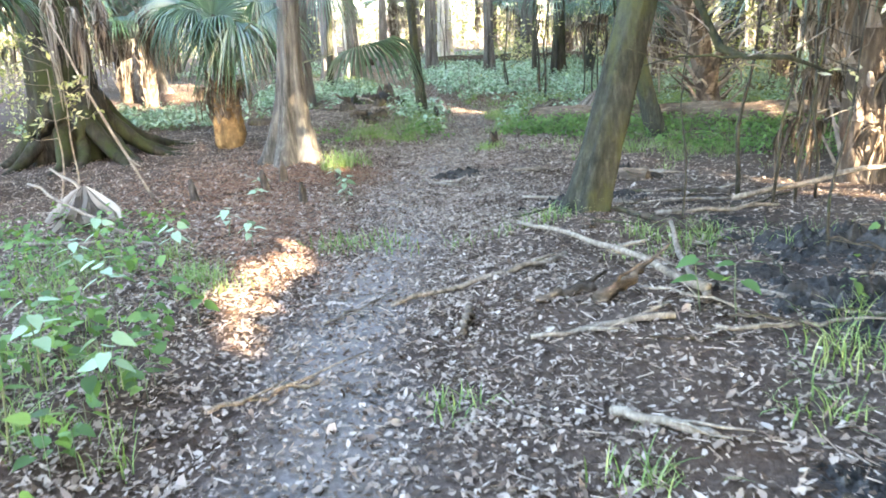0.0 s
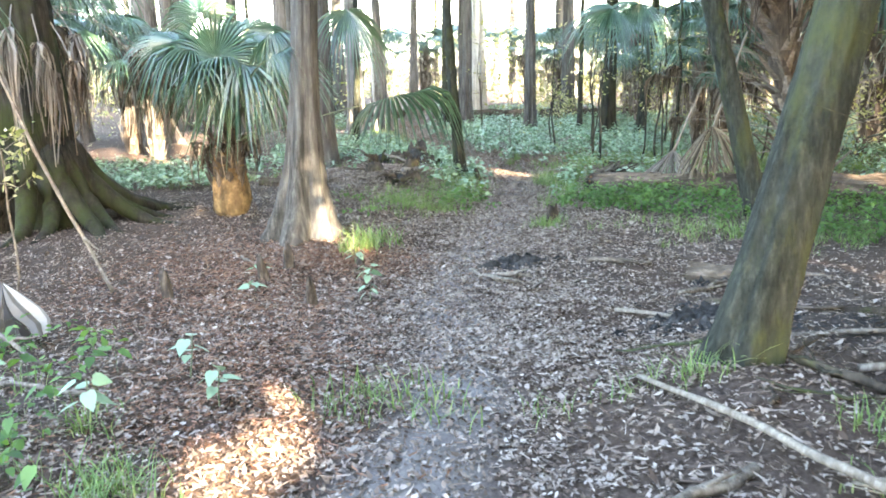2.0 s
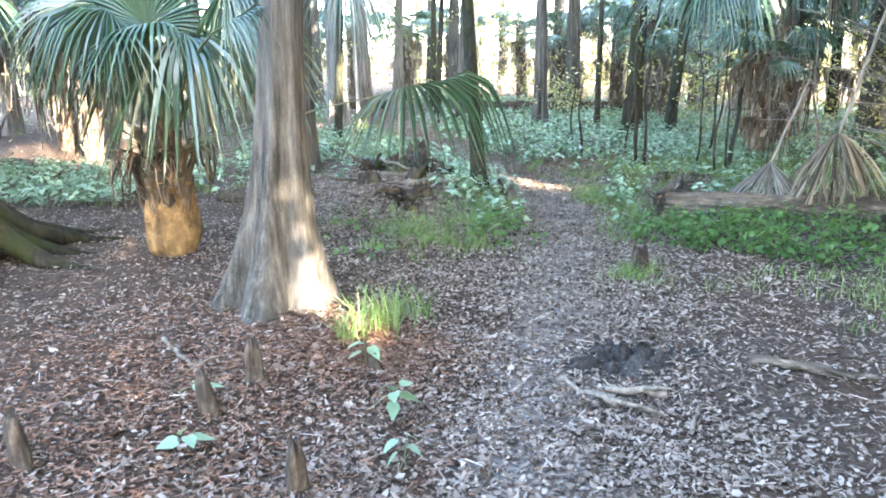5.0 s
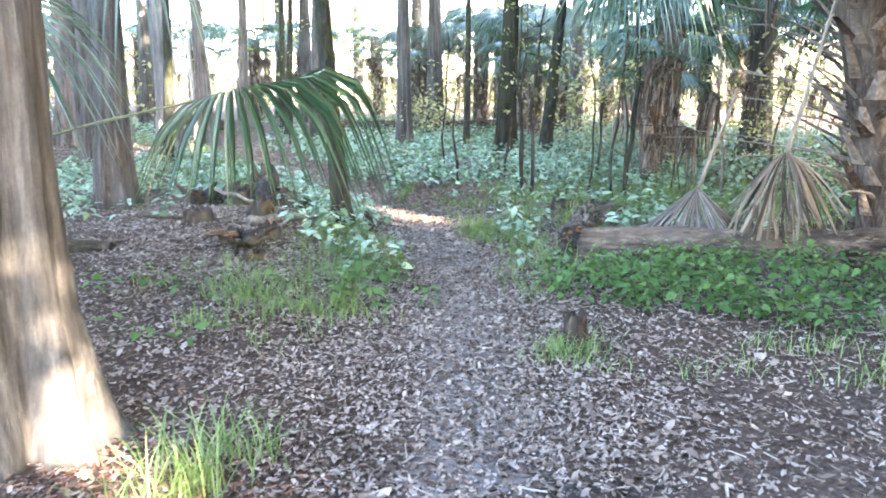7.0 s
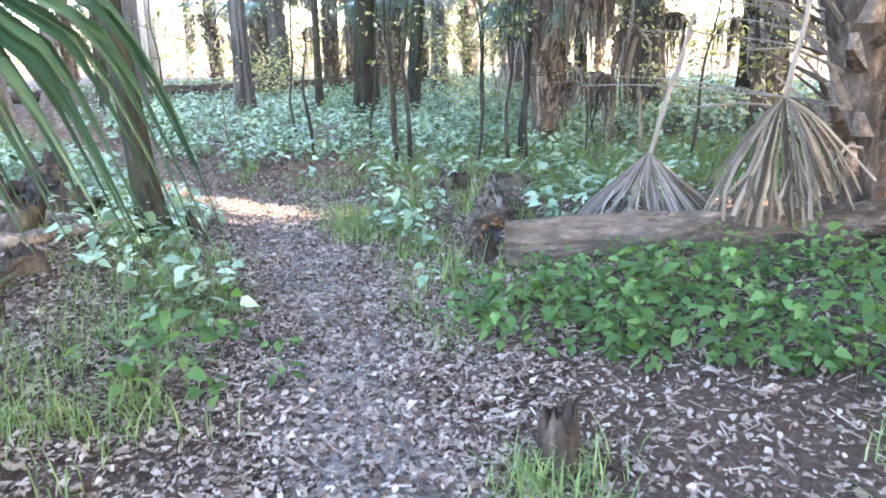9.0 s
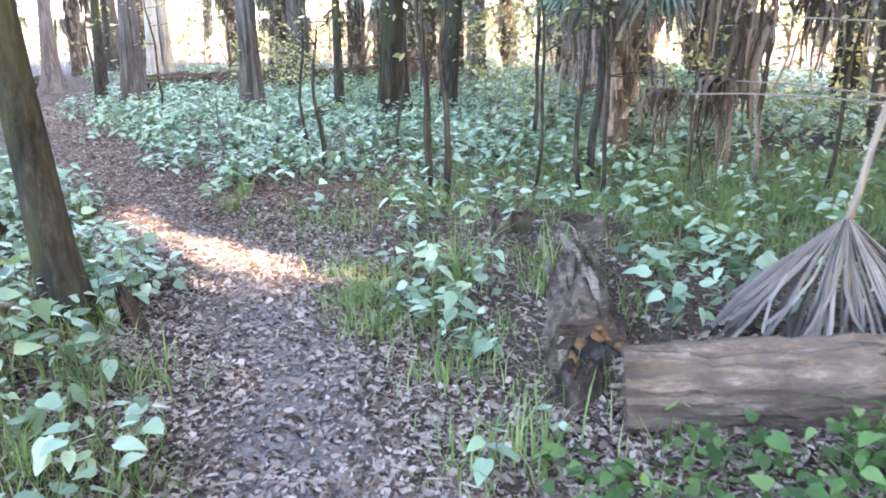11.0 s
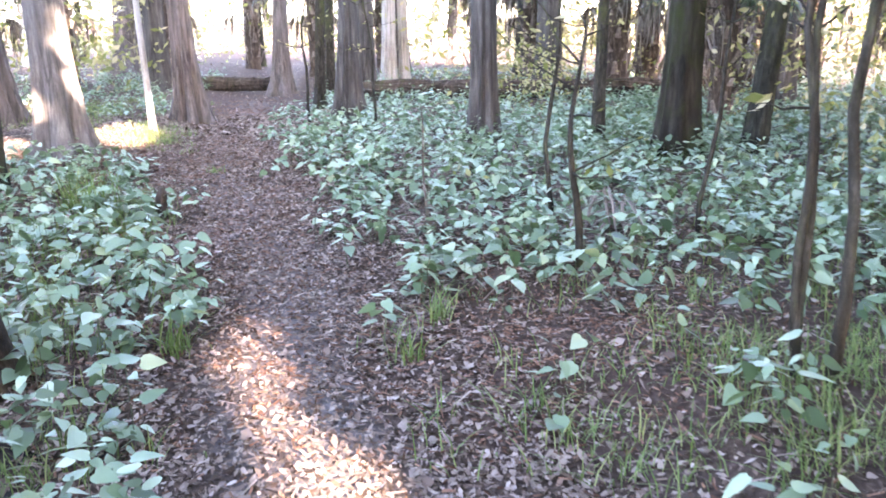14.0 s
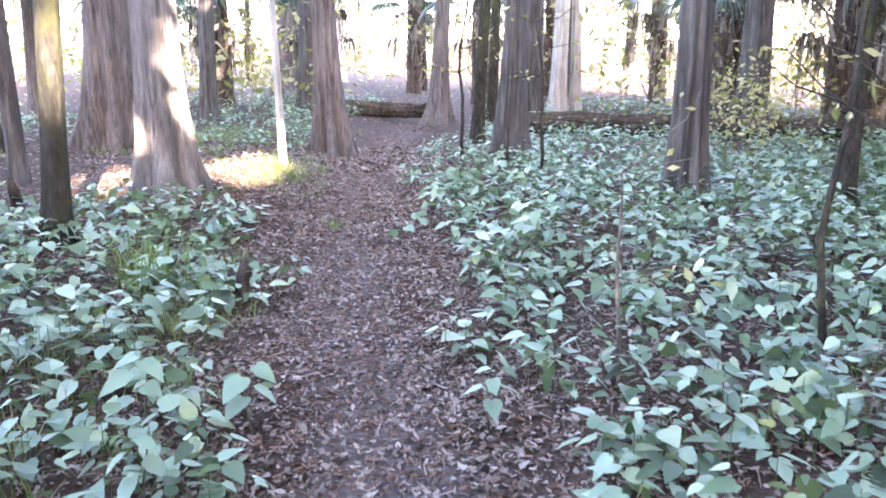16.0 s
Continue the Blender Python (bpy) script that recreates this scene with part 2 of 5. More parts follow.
# shafts of low sun: places and radii for which gaps are cut in the crowns
SHAFTS = [((-.8, 4.4, -.1), .16), ((-.72, 5.1, -.1), .16), ((-.55, 5.9, -.2), .10), ((-.75, 6.9, -.3), .07), ((-1.2, 8.6, -.35), .06), ((-1.6, 9.6, -.35), .06),
          ((-.84, 10.9, -.15), .12), ((-.70, 10.85, .0), .11), ((-.66, 10.9, .25), .09), ((-.58, 10.85, -.25), .12), ((-.88, 11.05, .55), .08), ((-.42, 10.55, -.35), .12), ((-.25, 10.75, -.35), .08), ((-.1, 10.5, -.4), .09),
          ((-1.8, 10.5, -.4), .14), ((.6, 8.6, -.5), .05), ((-2.3, 13.0, 0), .15), ((-2.6, 12.6, -.4), .16),
          ((2.25, 16.85, -.6), .10), ((2.1, 17.3, -.6), .10), ((1.95, 17.8, -.6), .10), ((1.8, 18.2, -.6), .17), ((1.6, 18.9, -.6), .17), ((1.5, 19.4, -.6), .12), ((1.8, 16.9, -.6), .07), ((2.7, 16.6, -.5), .12),
          ((-.66, 24.5, .45), .12), ((-.64, 24.5, .8), .16), ((-.64, 24.5, 1.2), .17), ((-.64, 24.5, 1.6), .18), ((-.64, 24.5, 2.0), .18), ((-.64, 24.5, 2.4), .18), ((-.64, 24.5, 2.8), .18),
          ((-.75, 26.2, -.4), .35), ((-.7, 27, -.4), .35), ((-1.9, 25.6, -.4), .3), ((-1.7, 24.9, -.4), .22),
          ((3.9, 9.6, -.4), .35), ((4.3, 8.7, -.4), .35), ((4.2, 6.2, -.2), .4), ((4.7, 7.2, .2), .35), ((3.74, 11.5, 1.42), .2), ((3.74, 11.5, 1.6), .15), ((-5, 20.5, -.4), .7), ((-4.6, 23, -.4), .7), ((-6.5, 22, -.4), .8), ((-5.6, 26, -.4), .8), ((3.65, 11.3, .5), .1),
          ((6.2, 12.8, .2), .4), ((6.6, 12.4, -.1), .3), ((5.35, 14.05, 2.1), .12), ((-1.1, 22.5, .8), .05)]


def clear_of_shafts(p, r):
    """True for each point of p that stays r off every shaft of sun."""
    ok = np.ones(len(p), bool)
    d = np.array(TO_SUN)
    for c, w in SHAFTS:
        v = p - np.array(c)
        along = v @ d
        off = np.linalg.norm(v - along[:, None] * d, axis=1)
        ok &= ~((along > 3) & (off < w + r))
    return ok


# ---------------------------------------------------------------- mesh tools
class Mesh:
    """Gathers pieces of one mesh: vertices and faces."""

    def __init__(self):
        self.v, self.f, self.n = [], [], 0

    def add(self, verts, faces):
        self.v.extend([tuple(map(float, p)) for p in verts])
        self.f.extend([tuple(int(i) + self.n for i in q) for q in faces])
        self.n = len(self.v)
        return self

    def data(self, name, mat, smooth=True):
        me = bpy.data.meshes.new(name)
        me.from_pydata(self.v, [], self.f)
        me.materials.append(mat)
        if smooth:
            me.polygons.foreach_set("use_smooth", [True] * len(me.polygons))
        me.update()
        return me


def bulk(name, verts, faces, mat, smooth=False):
    """A large mesh from arrays; all faces have the same number of corners."""
    me = bpy.data.meshes.new(name)
    nf, k = faces.shape
    me.vertices.add(len(verts)), me.loops.add(nf * k), me.polygons.add(nf)
    me.vertices.foreach_set("co", np.ascontiguousarray(verts, np.float32).ravel())
    me.loops.foreach_set("vertex_index", np.ascontiguousarray(faces, np.int32).ravel())
    me.polygons.foreach_set("loop_start", np.arange(0, nf * k, k, dtype=np.int32))
    me.materials.append(mat)
    if smooth:
        me.polygons.foreach_set("use_smooth", np.ones(nf, bool))
    me.update(calc_edges=True)
    return me


def empty(name, at, label, category, group="", kind=""):
    ob = new(name)
    ob.location = at
    ob.empty_display_size = 0.1
    return tagged(ob, label, category, group, kind)


def part(name, me, parent, label=""):
    """A mesh in world-oriented metres about its thing's base, under that thing or part."""
    ob = new(name, me)
    ob.parent = parent
    return tagged(ob, label) if label else ob


def rand(a, b):
    return random.uniform(a, b)


def tube(mb, pts, radii, n=8, rough=0.0, cap=True, flat=1.0, lobes=None):
    """A tapered limb along points; lobes(k, angle) scales the radius round the ring."""
    pts = [Vector(p) for p in pts]
    up = Vector((0.31, 0.95, 0.1))
    v, f = [], []
    seed = Vector((rand(0, 50), rand(0, 50), 0))
    for k, p in enumerate(pts):
        d = (pts[min(k + 1, len(pts) - 1)] - pts[max(k - 1, 0)]).normalized()
        if abs(d.z) < 0.8:
            up = Vector((0, 0, 1))
        a = (up - d * up.dot(d)).normalized()
        b = d.cross(a)
        for i in range(n):
            t = 2 * math.pi * i / n
            r = radii[k]
            if lobes:
                r *= lobes(k, t)
            if rough:
                q = p + (a * math.cos(t) + b * math.sin(t)) * r
                r *= 1 + rough * noise.noise(q * 7 + seed) + 0.5 * rough * noise.noise(q * 21 + seed)
            v.append(p + a * math.cos(t) * r * flat + b * math.sin(t) * r)
    for k in range(len(pts) - 1):
        for i in range(n):
            j = (i + 1) % n
            f.append((k * n + i, k * n + j, (k + 1) * n + j, (k + 1) * n + i))
    if cap:
        f.append(tuple(range(n))[::-1])
        f.append(tuple((len(pts) - 1) * n + i for i in range(n)))
    mb.add(v, f)
    return mb


def bend(a, b, n, sag=0.0, wob=0.0):
    """Points from a to b with a sag and a little wobble."""
    a, b = Vector(a), Vector(b)
    out = []
    for i in range(n):
        t = i / (n - 1)
        p = a.lerp(b, t) + Vector((0, 0, -sag * 4 * t * (1 - t)))
        if 0 < i < n - 1:
            p += Vector((rand(-wob, wob), rand(-wob, wob), rand(-wob, wob)))
        out.append(p)
    return out


def taper(r0, r1, n):
    return [r0 + (r1 - r0) * i / (n - 1) for i in range(n)]


def cards(centres, size, flatness=0.0, seed=0):
    """Small pointed leaf sprays, four corners each, facing every way."""
    rng = np.random.default_rng(seed)
    n = len(centres)
    a = rng.normal(size=(n, 3))
    a[:, 2] *= 1 - flatness
    a /= np.linalg.norm(a, axis=1)[:, None]
    b = rng.normal(size=(n, 3))
    b -= (b * a).sum(1)[:, None] * a
    b /= np.linalg.norm(b, axis=1)[:, None]
    s = size * rng.uniform(.6, 1.4, (n, 1))
    v = np.stack([centres - a * s, centres + b * s * .45 - a * s * .1, centres + a * s, centres - b * s * .45 - a * s * .1], 1).reshape(-1, 3)
    return v, np.arange(4 * n).reshape(n, 4)


# ---------------------------------------------------------------- trees
def crown_mesh(name, base, blobs, per, size, seed, mat):
    """Sprays of leaves in uneven clumps round the ends of the limbs, with gaps between."""
    rng = np.random.default_rng(seed)
    pts = []
    for c, r in blobs:
        q = rng.normal(size=(per, 3))
        q /= np.linalg.norm(q, axis=1)[:, None]
        q *= r * rng.uniform(.25, 1, (per, 1)) ** .6
        q[:, 2] *= .7
        pts.append(np.array(c) + q)
    p = np.concatenate(pts)
    # drop sprays in the way of the chosen sun patches
    p = p[clear_of_shafts(p + np.array(base), size * .55)]
    v, f = cards(p, size, .3, seed)
    return bulk(name, v, f, mat)


def tree(name, x, y, r, height, label, mat, group="", flare=1.0, flare_h=0.8, flutes=7, lean=(0, 0), crown_r=2.6, seed=1, lights=5, per=44, size=.26, sides=40, crown_from=.55, bow=0.0, crown_mat=None, sink=.12, flute=.62):
    """A tapered trunk with a fluted foot, limbs and a crown of leaf sprays."""
    random.seed(seed)
    base = gp(x, y, -sink)
    root = empty(name, base, label, "tree", group)
    ph = [rand(0, 6.28) for _ in range(4)]
    zs = [0, .06, .13, .22, .34, .5, .7, .95, 1.25, 1.6, 2.1, 2.8, 3.8, 5, 6.5, 8.5, height]
    if sides >= 60:
        zs = [.08 * i for i in range(44)] + [3.7, 4.4, 5.3, 6.5, 8.5, height]
    zs = [z for z in zs if z <= height]
    ax = []
    for z in zs:
        t = z / height
        ax.append(Vector((lean[0] * z + bow * math.sin(3 * t + ph[0]) * z * .1, lean[1] * z + bow * math.cos(2.5 * t + ph[1]) * z * .1, z)))
    rad = [r * (1 - .75 * (z / height) ** 1.1) * (1 + flare * math.exp(-z / flare_h)) for z in zs]

    def lobes(k, t):
        w = math.exp(-zs[k] / (flare_h * 1.6))
        ridge = abs(math.sin((flutes * t + ph[2]) / 2 + .6 * math.sin(2 * t + ph[3]))) ** 1.4
        fine = noise.noise(Vector((math.cos(t) * 7, math.sin(t) * 7, zs[k] * .9 + ph[0]))) + .6 * noise.noise(Vector((math.cos(t) * 19, math.sin(t) * 19, zs[k] * 1.6)))
        return 1 + .045 * fine + w * (flute * min(1, flare) + .05) * (ridge - .5) + .10 * math.exp(-zs[k] / 2.5) * (ridge - .5) + .03 * math.sin(9 * t + ph[1] + zs[k] * .4)
    part("trunk", tube(Mesh(), ax, rad, sides, .05, True, 1.0, lobes).data("trunk", mat), root)
    blobs = []
    for i in range(lights):
        t = crown_from + (1 - crown_from) * (i + .5) / lights
        z = t * height
        a = Vector((lean[0] * z, lean[1] * z, z))
        th = i * 2.4 + rand(-.4, .4)
        reach = crown_r * rand(.6, 1.0)
        e = a + Vector((math.cos(th) * reach, math.sin(th) * reach, rand(.4, 1.6)))
        part("limb", tube(Mesh(), bend(a, e, 5, -.2, .12), taper(r * .3 * (1.2 - t), r * .05, 5), 6).data("limb", mat), root)
        blobs.append((tuple(e), crown_r * rand(.55, .9)))
        blobs.append((tuple(a.lerp(e, .55) + Vector((0, 0, .6))), crown_r * rand(.4, .7)))
    blobs.append(((lean[0] * height, lean[1] * height, height + .3), crown_r * .7))
    part("crown", crown_mesh("crown", base, blobs, per, size, seed, crown_mat or CANOPY), root, "loose green leaf crown")
    return root


# ---------------------------------------------------------------- palms
def fan(mb, hub, fwd, up, R, nseg=38, spread=130, fused=.42, droop=.2, tip=.55, arch=.13, fray=.08, bias=0.0, costa=(0, 0, 0), slim=1.0):
    """A pleated fan leaf: fused near the stalk, split into drooping fingers."""
    hub, fwd, up = Vector(hub), Vector(fwd).normalized(), Vector(up)
    up = (up - fwd * up.dot(fwd)).normalized()
    side = fwd.cross(up)
    da = 2 * radians(spread) / nseg
    ss = [.04, .22, fused, .58, .72, .86, 1.0]
    for i in range(nseg):
        a = -radians(spread) + da * (i + .5) + rand(-.1, .1) * da
        d = fwd * math.cos(a) + side * math.sin(a)
        c = side * math.cos(a) - fwd * math.sin(a)
        L = R * (.72 + .28 * math.cos(a * .7)) * rand(1 - fray * 2, 1) * (1 - bias * math.sin(a))
        tp = tip * rand(.6, 1.4)
        wf = fused * L * math.tan(da / 2)
        tw = rand(-.3, .3)
        v, f = [], []
        for s in ss:
            p = hub + Vector(costa) * (.5 - i / nseg) + d * (s * L)
            p -= up * (arch * (s ** 2) * L * (.35 + .65 * math.sin(abs(a))))
            p.z -= droop * s * s * L + (tp * (s - fused) ** 2 * 2.2 * L if s > fused else 0)
            w = s * L * math.tan(da / 2) * 1.03 if s <= fused else wf * max(.04, 1 - ((s - fused) / (1 - fused)) ** 1.7)
            w *= slim if s > .2 else 1
            cc = c + up * (tw * max(0, s - fused))
            v += [p - cc * w - up * w * .55, p + up * w * .25, p + cc * w - up * w * .55]
        for k in range(len(ss) - 1):
            f += [(3 * k, 3 * k + 1, 3 * k + 4, 3 * k + 3), (3 * k + 1, 3 * k + 2, 3 * k + 5, 3 * k + 4)]
        mb.add(v, f)
    return mb


def weeping_fan(mb, hub, tip, L, n=44, a0=138, a1=-6, out=.3, far=1.75, root=.62, fused=.52, weep=.72, wide=1.5):
    """A fan seen edge-on: fingers radiate down from an arching midrib and hang at their ends."""
    hub, tip = Vector(hub), Vector(tip)
    fwd = Vector((tip.x - hub.x, tip.y - hub.y, 0)).normalized()
    side = Vector((-fwd.y, fwd.x, 0))
    Z = Vector((0, 0, 1))
    da = radians(a0 - a1) / n
    ss = (.03, .12, .24, fused, .52, .65, .78, .9, 1.0)
    for i in range(n):
        u = (i + .5) / n
        a = radians(a0) - da * (i + .5 + rand(-.2, .2))
        base = hub.lerp(tip, root * u) + Z * (.05 * math.sin(3.14 * u))
        sg = (1, -.6, .2)[i % 3] * out * rand(.6, 1.2)
        d = (fwd * math.cos(a) - Z * (math.sin(a) * .8) + side * sg).normalized()
        l = L * rand(.84, 1.06) * (1 + (far - 1) * u ** 1.5)
        g = weep * max(.15, math.cos(a) ** 2) * rand(.8, 1.25)
        c = (d.cross(side + Z * .2)).normalized()
        tw = rand(-.6, .6)
        v, f = [], []
        for s in ss:
            p = base + d * (l * s) + Z * (l * (.20 * math.sin(3.14 * min(1, s * 1.15)) * (.5 + .5 * u) - g * s * s - .22 * max(0, s - fused) ** 1.5)) - d * (.22 * l * s * s * u)
            wf = fused * l * math.tan(da / 2) * wide
            w = s * l * math.tan(da / 2) * wide + .003 if s <= fused else wf * max(.05, 1 - ((s - fused) / (1 - fused)) ** 1.2)
            cc = (c + side * tw * s).normalized()
            nn = cc.cross(d).normalized()
            v += [p - cc * w, p + nn * w * .7, p + cc * w]
        for k in range(len(ss) - 1):
            f += [(3 * k, 3 * k + 1, 3 * k + 4, 3 * k + 3), (3 * k + 1, 3 * k + 2, 3 * k + 5, 3 * k + 4)]
        mb.add(v, f)
    return mb


def weeping_frond(palm, start, hub, tip, L, sag=-.05, **kw):
    hub, tip = Vector(hub), Vector(tip)
    st = part("frond_stalk", tube(Mesh(), bend(start, hub, 8, sag, .006), taper(.020, .010, 8), 6, 0, True, .6).data("frond_stalk", PETIOLE), palm)
    blade = part("fan_blade", weeping_fan(Mesh(), hub, tip, L, **kw).data("fan_blade", FAN, False), st, "glossy drooping fan blade")
    return blade


def hang(mb, hub, out, L, n=26, splay=.16, w=.016):
    """A withered fan: long strips that hang straight down from the stalk's end."""
    hub, out = Vector(hub), Vector(out)
    lump = rand(0, 9)
    for i in range(n):
        a = rand(0, 6.28)
        q = rand(0, 1)
        root = hub + out * (q * splay * 1.3) + Vector((0, 0, .12 * splay * math.sin(3.14 * q)))
        o = Vector((math.cos(a), math.sin(a), 0)) * rand(.1, .75) * splay + out * rand(.1, .6) * splay
        l = L * rand(.3, 1) * (.7 + .45 * math.sin(lump + 9 * q))
        c = Vector((math.cos(a + 1.57), math.sin(a + 1.57), 0)) * w * rand(.7, 1.7)
        bow = Vector((rand(-.07, .07), rand(-.07, .07), 0))
        v, f = [], []
        for k, s in enumerate((0, .12, .35, .65, 1)):
            p = root + o * min(1, s * 1.9) + bow * math.sin(3.14 * s) + Vector((rand(-.02, .02), rand(-.02, .02), .05 * math.sin(s * 3.1) - l * s ** 1.15))
            ww = (.75, 1, .9, .6, .12)[k]
            v += [p - c * ww, p + Vector((-c.y, c.x, 0)) * .6, p + c * ww]
        for k in range(4):
            f += [(3 * k, 3 * k + 1, 3 * k + 4, 3 * k + 3), (3 * k + 1, 3 * k + 2, 3 * k + 5, 3 * k + 4)]
        mb.add(v, f)
    return mb


def frond(palm, start, hub, fwd, up, R, mat=FAN, stalk=PETIOLE, sag=-.12, label="", **kw):
    """One palm frond: a stalk and its fan, in the palm's own metres."""
    st = part("frond_stalk", tube(Mesh(), bend(start, hub, 8, sag, .006), taper(.022, .010, 8), 6, 0, True, .6).data("frond_stalk", stalk), palm)
    part("fan_blade", fan(Mesh(), hub, fwd, up, R, **kw).data("fan_blade", mat, False), st, label)


def dead_frond(palm, start, hub, L, mat=BROWNFAN, n=26, sag=-.1, splay=.16):
    st = part("dead_stalk", tube(Mesh(), bend(start, hub, 7, sag, .01), taper(.016, .007, 7), 6, 0, True, .6).data("dead_stalk", DRYSTALK), palm)
    part("withered_blade", hang(Mesh(), hub, (Vector(hub) - Vector(start)).normalized(), L, n, splay).data("withered_blade", mat), st, "withered hanging blade")


def boots(palm, axis, r, z0, z1, n, length=.3, out=.5, mat=BOOT):
    """Old split leaf bases that stand off a palm's trunk; axis gives its centre at a height."""
    for i in range(n):
        z = z0 + (z1 - z0) * (i + .5) / n
        a = i * 2.4 + rand(-.3, .3)
        d = Vector((math.cos(a), math.sin(a), 0))
        p = axis(z) + d * r * 1.0
        l = length * rand(.35, 1.5)
        d = (d + Vector((rand(-.5, .5), rand(-.5, .5), 0))).normalized()
        e = p + d * l * out * rand(.7, 1.6) + Vector((0, 0, l * rand(.5, 1.1)))
        side = Vector((-d.y, d.x, 0))
        w = rand(.03, .055) * (1 + length)
        v, f = [], []
        for k, s in enumerate((0, .4, .75, 1)):
            q = p.lerp(e, s)
            ww = w * (1.3 - .8 * s)
            v += [q - side * ww, q + d * ww * .5, q + side * ww, q - d * .012]
        for k in range(3):
            for j in range(4):
                f.append((4 * k + j, 4 * k + (j + 1) % 4, 4 * k + 4 + (j + 1) % 4, 4 * k + 4 + j))
        f += [(0, 1, 2, 3)[::-1], (12, 13, 14, 15)]
        part("leaf_base", Mesh().add(v, f).data("leaf_base", mat, False), palm)


# ---------------------------------------------------------------- the ground
def build_ground():
    def axis(lo, hi, step):
        mid = list(np.arange(lo, hi + 1e-6, step))
        grow, s = [], step
        while sum(grow) < 900:
            s *= 1.35
            grow.append(s)
        left = [lo - sum(grow[:i + 1]) for i in range(len(grow))][::-1]
        return np.array(left + mid + [hi + sum(grow[:i + 1]) for i in range(len(grow))])
    xs, ys = axis(-6, 8, .09), axis(-1, 30, .09)
    X, Y = np.meshgrid(xs, ys)
    near = np.exp(-np.maximum(0, np.hypot(X - 1, Y - 14) - 20) / 12)
    Z = fall(X, Y) + lumps(X, Y) * near
    rng = np.random.default_rng(4)
    Z += rng.normal(0, .006, Z.shape) * near
    mud = np.zeros_like(X)
    for mx, my, mr in MUDS:
        w = np.exp(-((X - mx) ** 2 + (Y - my) ** 2) / (mr * mr * .5))
        Z += w * rng.normal(0, .02, Z.shape)
        mud = np.maximum(mud, w)
    mud *= np.clip(.75 + .5 * np.sin(9 * X + 3 * np.sin(7 * Y)) * np.sin(8 * Y + 2), 0, 1)
    d = np.abs(X - trail_x(Y))
    trail = np.clip(1 - (d - .10 - .12 * np.sin(2.1 * Y) * np.sin(5 * X + Y)) / .35, 0, 1) * np.clip((34 - Y) / 4, 0, 1) * np.interp(Y, [17, 20, 24], [1, .62, .45])
    ny, nx = X.shape
    idx = np.arange(nx * ny).reshape(ny, nx)
    f = np.stack([idx[:-1, :-1], idx[:-1, 1:], idx[1:, 1:], idx[1:, :-1]], -1).reshape(-1, 4)
    me = bulk("ground", np.stack([X, Y, Z], -1).reshape(-1, 3), f, FLOOR, True)
    for key, val in (("trail", trail), ("mud", mud)):
        at = me.attributes.new(key, "FLOAT", "POINT")
        at.data.foreach_set("value", val.astype(np.float32).ravel())
    tagged(new("ground", me), "dark forest soil with a worn grey dirt trail", "ground", "", "structure")


build_ground()


